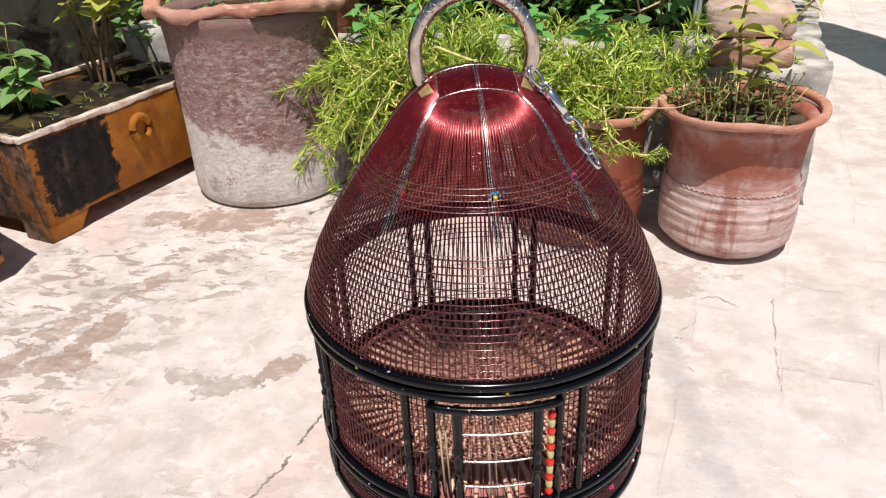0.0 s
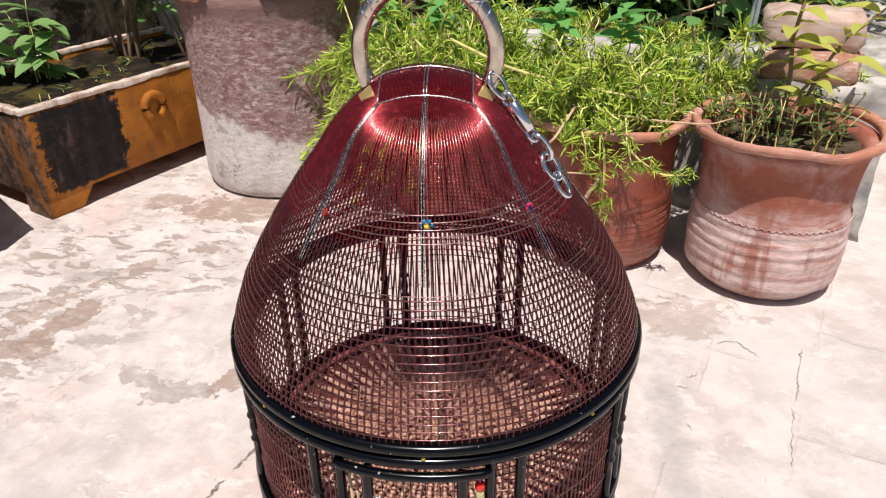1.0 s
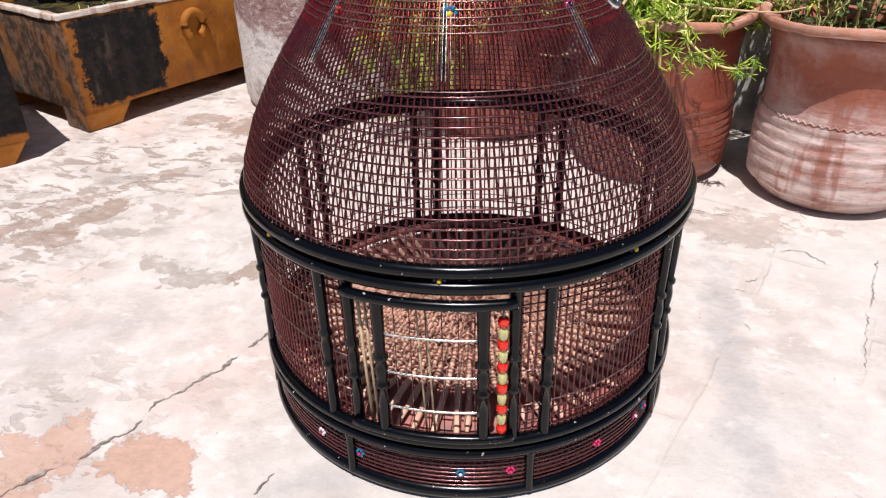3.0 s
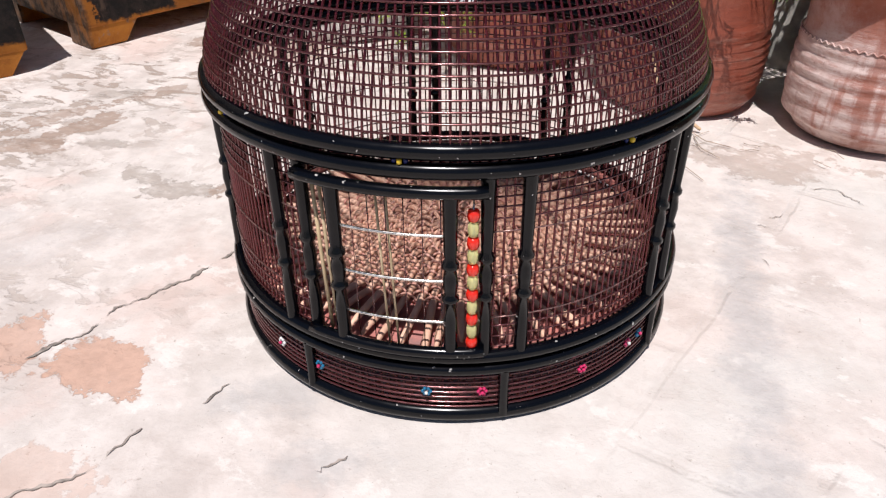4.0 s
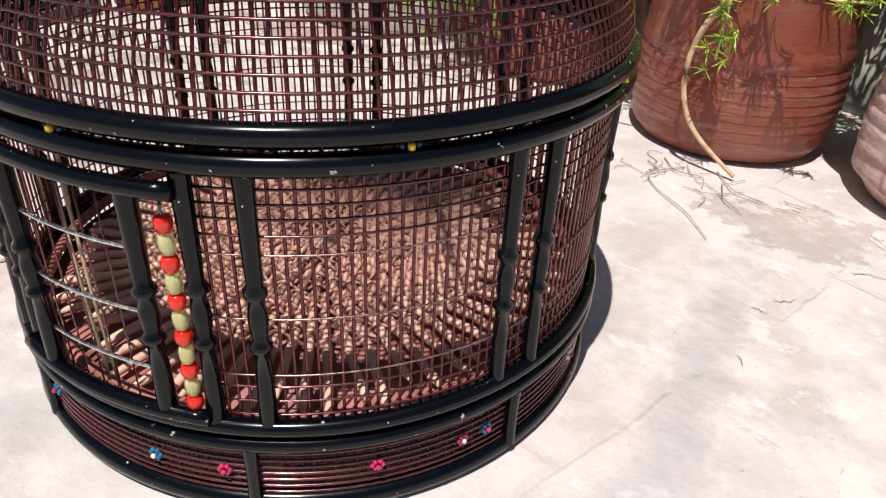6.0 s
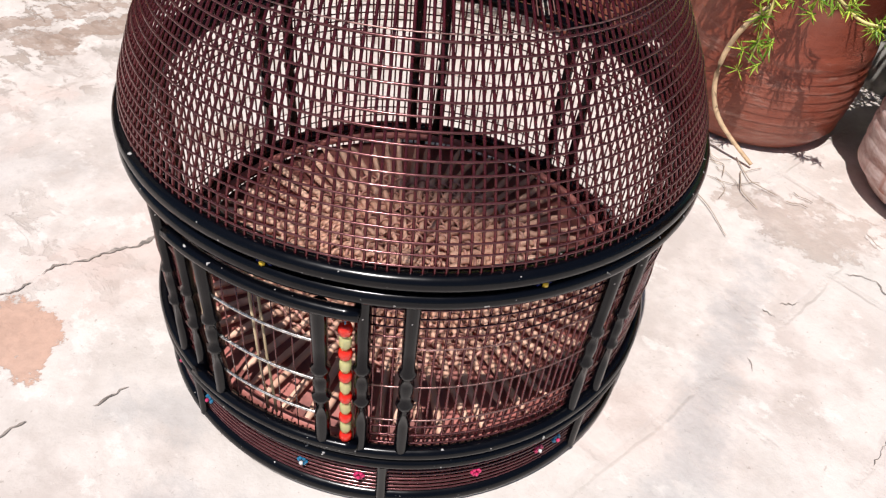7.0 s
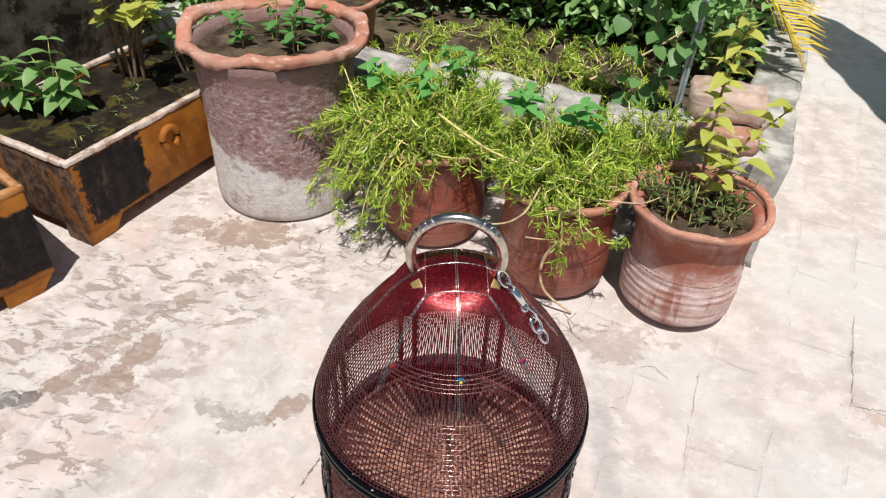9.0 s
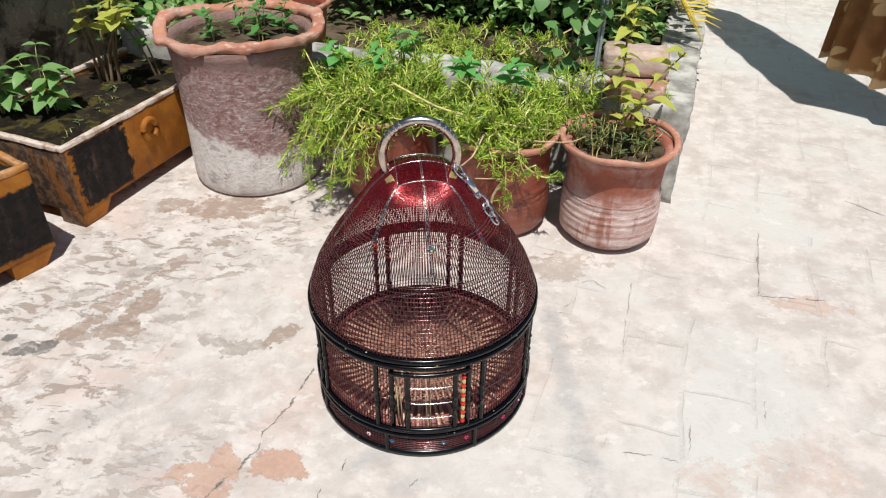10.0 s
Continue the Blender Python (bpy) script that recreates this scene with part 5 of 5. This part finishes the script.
def young_shrub():
    """A shrub of three leaning branches with drooping leaves near their ends."""
    rng = np.random.RandomState(60)
    pl = thing("young_shrub", pose(R_C[0], R_C[1] + 0.01, 0.235), "young shrub with drooping yellow-green leaves", "shrub")
    shape, faces = leaf_shape(1.0, 0.62, 0.4, 0.6, 6)
    for tip, first, count in (((0.02, 0.09, 0.325), 0.25, 34), ((0.13, 0.06, 0.19), 0.35, 13), ((0.055, -0.01, 0.11), 0.3, 6)):
        tip = np.array(tip)
        side = np.array((-0.02, -0.01, 0.02))
        pts = [np.array((0, 0, -0.01)) + (tip + (0, 0, 0.01)) * u + side * math.sin(math.pi * u) + rng.normal(0, 0.002, 3) for u in np.linspace(0, 1, 9)]
        branch = part("branch", Soup().tube(pts, np.linspace(0.0036, 0.0014, 9), 6).mesh("branch", M_TWIG), pl)
        for k in range(count):
            u = first + (1 - first) * k / (count - 1)
            p = np.array([np.interp(u * 8, range(9), [q[c] for q in pts]) for c in range(3)])
            L = 0.045 * rng.uniform(0.65, 1.2)
            me = Soup().put(turned(shape, k * 2.4 + rng.uniform(-0.4, 0.4), rng.uniform(0.1, 0.7), rng.uniform(-0.3, 0.3), p, L), faces).mesh("leaf", M_YLEAF)
            part("leaf", me, branch)


young_shrub()
for i, (dx, dy) in enumerate(((-0.06, -0.03), (-0.035, 0.02), (0.065, 0.0), (-0.075, 0.03), (-0.01, -0.035), (0.03, -0.045), (-0.085, 0.0), (0.05, 0.05), (0.0, 0.06))):
    herb("weed", (R_C[0] + dx, R_C[1] + dy, 0.226), 0.075, 5, 0.019, 0.42, M_WEED, "low dull green weeds in the pot", 70 + i, 4, 0.6, M_PSTEM, group="weeds in the pot")
# large limed pot
for i, (dx, dy) in enumerate(((-0.07, -0.02), (0.0, 0.03), (0.06, -0.03), (0.03, 0.09), (0.10, 0.04))):
    herb("seedling", (W_C[0] + dx, W_C[1] + dy, 0.365), 0.11, 2, 0.035, 0.6, M_HERB, "small green seedling in dry soil", 80 + i, 4, 0.2, M_PSTEM, group="seedlings in the pots")


def in_planter(x, y, z):
    m = pose(-0.853, 0.468, 0, 0, 0, P_TURN)
    return tuple(m @ Vector((x, y, z)))


herb("mint", in_planter(-0.216, 0.182, 0.18), 0.19, 4, 0.064, 0.66, M_MINT, "green mint-like herb in the planter", 90, 5, 0.4, M_PSTEM, low=0.25, droop=0.4)
herb("mint", in_planter(-0.315, 0.125, 0.18), 0.18, 3, 0.058, 0.66, M_MINT, "green mint-like herb in the planter", 91, 5, 0.4, M_PSTEM, low=0.3, droop=0.4)
herb("woody_shrub", in_planter(-0.224, 0.394, 0.18), 0.30, 5, 0.062, 0.85, M_YLEAF, "woody shrub with round yellow-green leaves", 92, 3, 0.75, M_TWIG, low=0.72, thick=0.005)
herb("woody_shrub", in_planter(-0.147, 0.482, 0.18), 0.30, 2, 0.05, 0.6, M_MINT, "thin woody shrub with green leaves", 93, 5, 0.6, M_TWIG, low=0.45, thick=0.0035)
herb("woody_shrub", in_planter(-0.240, 0.41, 0.18), 0.62, 3, 0.06, 0.7, M_YLEAF, "thin woody shrub with yellow-green leaves", 94, 9, 0.3, M_TWIG, low=0.6, thick=0.0045)
for i in range(6):
    herb("weed", in_planter(-0.06 - 0.24 * ((i * 37) % 9) / 9, 0.08 + 0.07 * i, 0.18), 0.03, 3, 0.016, 0.5, M_WEED, "low green weeds in the planter", 100 + i, 3, 0.7, M_PSTEM, group="weeds in the planter")


def bush(at, size, count, leaf, width, material, label, seed, name="bush", low=0.12):
    """Twigs fanning out of the soil under a crown of many single leaves with gaps."""
    rng = np.random.RandomState(seed)
    pl = thing(name, pose(at[0], at[1], at[2]), label, "bush", "bushes in the garden bed")
    tw, lv = Soup(), Soup()
    shape, faces = leaf_shape(1.0, width, 0.3, 0.2, 4)
    for i in range(16):
        a, h = rng.uniform(0, 6.28), size[2] * rng.uniform(0.6, 1)
        out = rng.uniform(0.2, 0.9)
        pts = [np.array((math.cos(a) * size[0] * out * u ** 1.3, math.sin(a) * size[1] * out * u ** 1.3, -0.02 + h * u)) + rng.normal(0, 0.008, 3) * u for u in np.linspace(0, 1, 7)]
        tw.tube(pts, np.linspace(0.006, 0.0015, 7), 5)
    clumps = [np.array((rng.normal(0, 0.42) * size[0], rng.normal(0, 0.42) * size[1], size[2] * rng.uniform(low, 1.0))) for _ in range(max(6, count // 22))]
    for i in range(count):
        c = clumps[i % len(clumps)]
        p = c + rng.normal(0, 0.04, 3)
        p[2] = max(p[2], 0.01)
        lv.put(turned(shape, rng.uniform(0, 6.28), rng.uniform(-0.7, 0.6), rng.uniform(-0.6, 0.6), p, leaf * rng.uniform(0.6, 1.15)), faces)
    part("twig_tangle", tw.mesh("twig_tangle", M_TWIG), pl)["kind"] = "stuff"
    part("crown", lv.mesh("crown", material), pl)["kind"] = "stuff"


for i, (u, w, sx, sz, k) in enumerate(((-0.50, 0.74, 0.20, 0.42, 2200), (-0.80, 0.76, 0.22, 0.42, 2200), (-1.10, 0.72, 0.2, 0.42, 1900), (-0.30, 0.80, 0.16, 0.45, 900), (-0.62, 0.95, 0.26, 0.6, 1700),
                                       (-1.0, 1.05, 0.28, 0.65, 1700), (-1.4, 0.85, 0.3, 0.65, 1700), (-0.35, 1.35, 0.25, 0.55, 900), (-1.75, 0.75, 0.3, 0.8, 1500), (-1.3, 1.5, 0.4, 0.9, 1200), (-0.7, 1.6, 0.35, 0.8, 1200), (-0.22, 0.50, 0.10, 0.26, 420), (-0.24, 1.0, 0.13, 0.4, 600))):
    x, y = bed_xy(u, w)
    bush((x, y, 0.2), (sx, sx, sz), k, 0.042, 0.55, M_BUSH, "dense dark green leafy bush in the bed", 120 + i)
for i, (x, y, sz) in enumerate(((-1.02, 1.42, 0.45), (-0.78, 1.30, 0.4), (-1.35, 1.25, 0.5))):
    bush((x, y, 0.0), (0.16, 0.16, sz), 900, 0.055, 0.6, M_BUSH, "dark leafy bush behind the planter", 150 + i)


bush((0.62, 1.36, 0.2), (0.24, 0.26, 0.72), 1500, 0.042, 0.55, M_BUSH, "tall dark bush overhanging the end of the kerb", 160, low=0.5)
trailing([(0.218, 0.939, 0.29), (0.30, 1.01, 0.305), (0.368, 1.09, 0.31), (0.478, 1.227, 0.33), (0.58, 1.259, 0.33)], 0.003, M_DRYSTEM, "pale dry twig lying in the bed", (), 41)

# ---- the bed's corner ----
def vine():
    rng = np.random.RandomState(5)
    pl = thing("vine", pose(0.345, 0.93, 0.2), "climbing vine with round green leaves", "vine")
    shape, faces = leaf_shape(1.0, 0.95, 0.15, 0.15)
    for j, (dx, dy, h) in enumerate(((0.0, 0.0, 0.62), (-0.06, 0.02, 0.55), (0.05, -0.02, 0.45))):
        pts = [np.array((dx * (0.3 + u) + 0.012 * math.sin(9 * u + j), dy * u - 0.05 * u, -0.01 + h * u)) for u in np.linspace(0, 1, 12)]
        stem = part("stem", Soup().tube(pts, 0.0022, 5).mesh("stem", M_TWIG), pl)
        for k in range(25):
            p = np.array([np.interp(k / 24 * 11, range(12), [q[c] for q in pts]) for c in range(3)]) + rng.normal(0, 0.020, 3)
            p[2] = max(p[2], 0.03)
            me = Soup().put(turned(shape, rng.uniform(-2.6, -0.4), rng.uniform(-0.9, 0.1), rng.uniform(-0.3, 0.3), p, 0.044 * rng.uniform(0.7, 1.2)), faces).mesh("leaf", M_VINE)
            part("leaf", me, stem)


vine()


def cables():
    cb = thing("cable_bundle", pose(0.418, 0.865, 0.2), "grey cables twisted together, rising from the bed", "cable")
    for j in range(3):
        pts = [(0.005 * math.cos(10 * u + 2.1 * j) + 0.03 * u * u, 0.005 * math.sin(10 * u + 2.1 * j) + 0.05 * u, 1.6 * u) for u in np.linspace(0, 1, 60)]
        part("cable", Soup().tube(pts, 0.0042, 6).mesh("cable", M_CABLE), cb)
    pts = [(0.03 * math.cos(t) - 0.02, 0.03 * math.sin(t) - 0.01, 0.045 + 0.0012 * t) for t in np.linspace(0, 30, 120)]
    part("coil", Soup().tube(pts, 0.0035, 6).mesh("coil", M_BLACK), cb, "black coil of cable")


cables()


def brick(at, turn, size, material, label, seed):
    bm = bmesh.new()
    bmesh.ops.create_cube(bm, size=1)
    bmesh.ops.subdivide_edges(bm, edges=list(bm.edges), cuts=4, use_grid_fill=True)
    for v in bm.verts:
        r = Vector([v.co[i] * size[i] for i in range(3)])
        edge = sorted(abs(v.co[i]) for i in range(3))[1]
        k = noise.noise_vector(r * 30 + Vector((seed, 3, 0))) * 0.008
        v.co = r * (0.91 if edge > 0.45 else 1.0) + k
    me = bpy.data.meshes.new("brick")
    bm.to_mesh(me)
    bm.free()
    me.materials.append(material)
    me.polygons.foreach_set("use_smooth", [True] * len(me.polygons))
    ob = new("brick", me)
    ob.matrix_basis = pose(at[0], at[1], at[2], 0, 0, turn)
    tagged(ob, label, "brick", "bricks stacked on the kerb")


brick((0.490, 0.755, 0.283), -20, (0.17, 0.11, 0.05), M_BRICK, "brown brick lying on the bed's kerb", 1)
brick((0.498, 0.785, 0.338), -10, (0.16, 0.105, 0.06), M_PALEBRICK, "pale pinkish brick on top of another", 2)
brick((0.395, 0.755, 0.285), 15, (0.075, 0.07, 0.05), M_KERB, "grey broken stone on the kerb", 3)


def frond():
    """A yellowed palm leaf drooping over the kerb."""
    rng = np.random.RandomState(8)
    pl = thing("palm_frond", pose(0.60, 1.20, 0.30), "yellowed palm frond lying over the kerb", "palm frond")
    rib = [(0.13 * u, -0.05 * u, 0.17 - 0.15 * u ** 1.6) for u in np.linspace(0, 1, 12)]
    part("midrib", Soup().tube(rib, np.linspace(0.004, 0.0015, 12), 5).mesh("midrib", M_YSTRAW), pl)
    for k in range(46):
        u = 0.04 + 0.96 * (k // 2) / 23
        p = np.array([np.interp(u * 11, range(12), [q[c] for q in rib]) for c in range(3)])
        e = 1 if k % 2 else -1
        L = 0.165 * (1.0 - 0.35 * u) * rng.uniform(0.8, 1.1)
        way = np.array((0.93, 0.10, -0.05 + rng.normal(0, 0.04))) if e > 0 else np.array((0.45, -0.55, -0.5 + rng.normal(0, 0.05)))
        a, b = p + way * L * 0.5, p + way * L + np.array((0, 0, -0.02))
        s = np.array((0, 0.0030, 0.0016))
        v = [p - s * 0.5, p + s * 0.5, a - s, a + s, b]
        v += [q + np.array((0, 0, -0.0007)) for q in v]
        f = [(0, 2, 3, 1), (2, 4, 3), (6, 8, 7, 5), (8, 9, 7), (0, 5, 7, 2), (1, 3, 8, 6), (2, 7, 9, 4), (3, 4, 9, 8)]
        part("leaflet", mesh("leaflet", v, f, M_YSTRAW, False), pl)


frond()

# ---- beside the bed ----
wl = Soup().box((-0.62, -1.2, 0), (-0.50, 2.2, 1.6)).mesh("wall_left", M_WALL)
ob = new("wall_left", wl)
ob.matrix_basis = pose(-0.853, 0.468, 0, 0, 0, P_TURN)
tagged(ob, "rough dark wall behind the planters", "wall", kind="structure")


def metal_gate():
    """A painted sheet-metal gate closing the yard beyond the bed."""
    gt = thing("metal_gate", pose(1.36, 3.06, 0, 0, 0, -28.5), "teal painted sheet-metal gate above a low sill", "gate")
    part("sill", Soup().box((0, -0.05, 0), (2.3, 0.07, 0.035), 0.006).mesh("sill", M_KERB), gt, "pale masonry sill")
    for i in range(4):
        x = 0.04 + 0.56 * i
        part("panel", Soup().box((x, 0, 0.045), (x + 0.52, 0.02, 2.0), 0.003).mesh("panel", M_TEAL), gt)
        part("stile", Soup().box((x + 0.522, -0.018, 0.04), (x + 0.558, 0.028, 2.03), 0.004).mesh("stile", M_TEAL), gt)


metal_gate()


def hanging_cloth():
    """A printed sheet thrown over a line: one leaf of folds nearly down to the ground, and an unseen sagging top added
    to cast the ground shadow.
    """
    cl = thing("hanging_cloth", pose(0, 0, 0), "brown printed cloth with golden flowers hanging in folds", "cloth")
    v, f, n, m = [], [], 70, 14
    for i in range(n + 1):
        u = i / n
        x, y = 1.285 + 0.26 * u, 1.475 - 0.62 * u
        fold = 0.030 * math.sin(u * 46) + 0.010 * math.sin(u * 17 + 1)
        for j in range(m + 1):
            h = j / m
            z = 0.105 + 0.012 * math.sin(u * 30) + h * 1.25
            w = fold * (1 - 0.6 * h)
            v.append((x + 0.92 * w + 0.06 * h, y + 0.39 * w, z))
    k = len(v)
    v += [(a + 0.0022, b + 0.001, c) for a, b, c in v]
    for i in range(n):
        for j in range(m):
            q = i * (m + 1) + j
            f += [(q, q + 1, q + m + 2, q + m + 1), (k + q, k + q + m + 1, k + q + m + 2, k + q + 1)]
    for i in range(n):
        q = i * (m + 1)
        f.append((q, q + m + 1, k + q + m + 1, k + q))
    for j in range(m):
        f.append((j, k + j, k + j + 1, j + 1))
    part("hanging_leaf", mesh("hanging_leaf", v, f, M_CLOTH), cl)
    # top out of view, its outline set by the shadow it must cast
    v, f, n, m = [], [], 48, 8
    for i in range(n + 1):
        u = i / n
        for j in range(m + 1):
            h = j / m
            left = np.interp(u, (0, 0.21, 0.475, 0.89, 0.925, 1), (1.185, 1.172, 1.203, 1.255, 1.34, 1.45)) + 0.004 * math.sin(u * 40)
            right = np.interp(u, (0, 0.05, 0.2, 0.51, 0.83, 1), (1.30, 1.36, 1.424, 1.496, 1.60, 1.65)) + 0.004 * math.sin(u * 31)
            v.append((left + (right - left) * h, 1.903 - 1.20 * u, 1.38 + 0.04 * math.sin(3.1 * h) + 0.01 * math.sin(u * 20)))
    k = len(v)
    v += [(a, b, c - 0.002) for a, b, c in v]
    for i in range(n):
        for j in range(m):
            q = i * (m + 1) + j
            f += [(q, q + m + 1, q + m + 2, q + 1), (k + q, k + q + 1, k + q + m + 2, k + q + m + 1)]
    part("unseen_shade_top", mesh("unseen_shade_top", v, f, M_CLOTH), cl)


hanging_cloth()
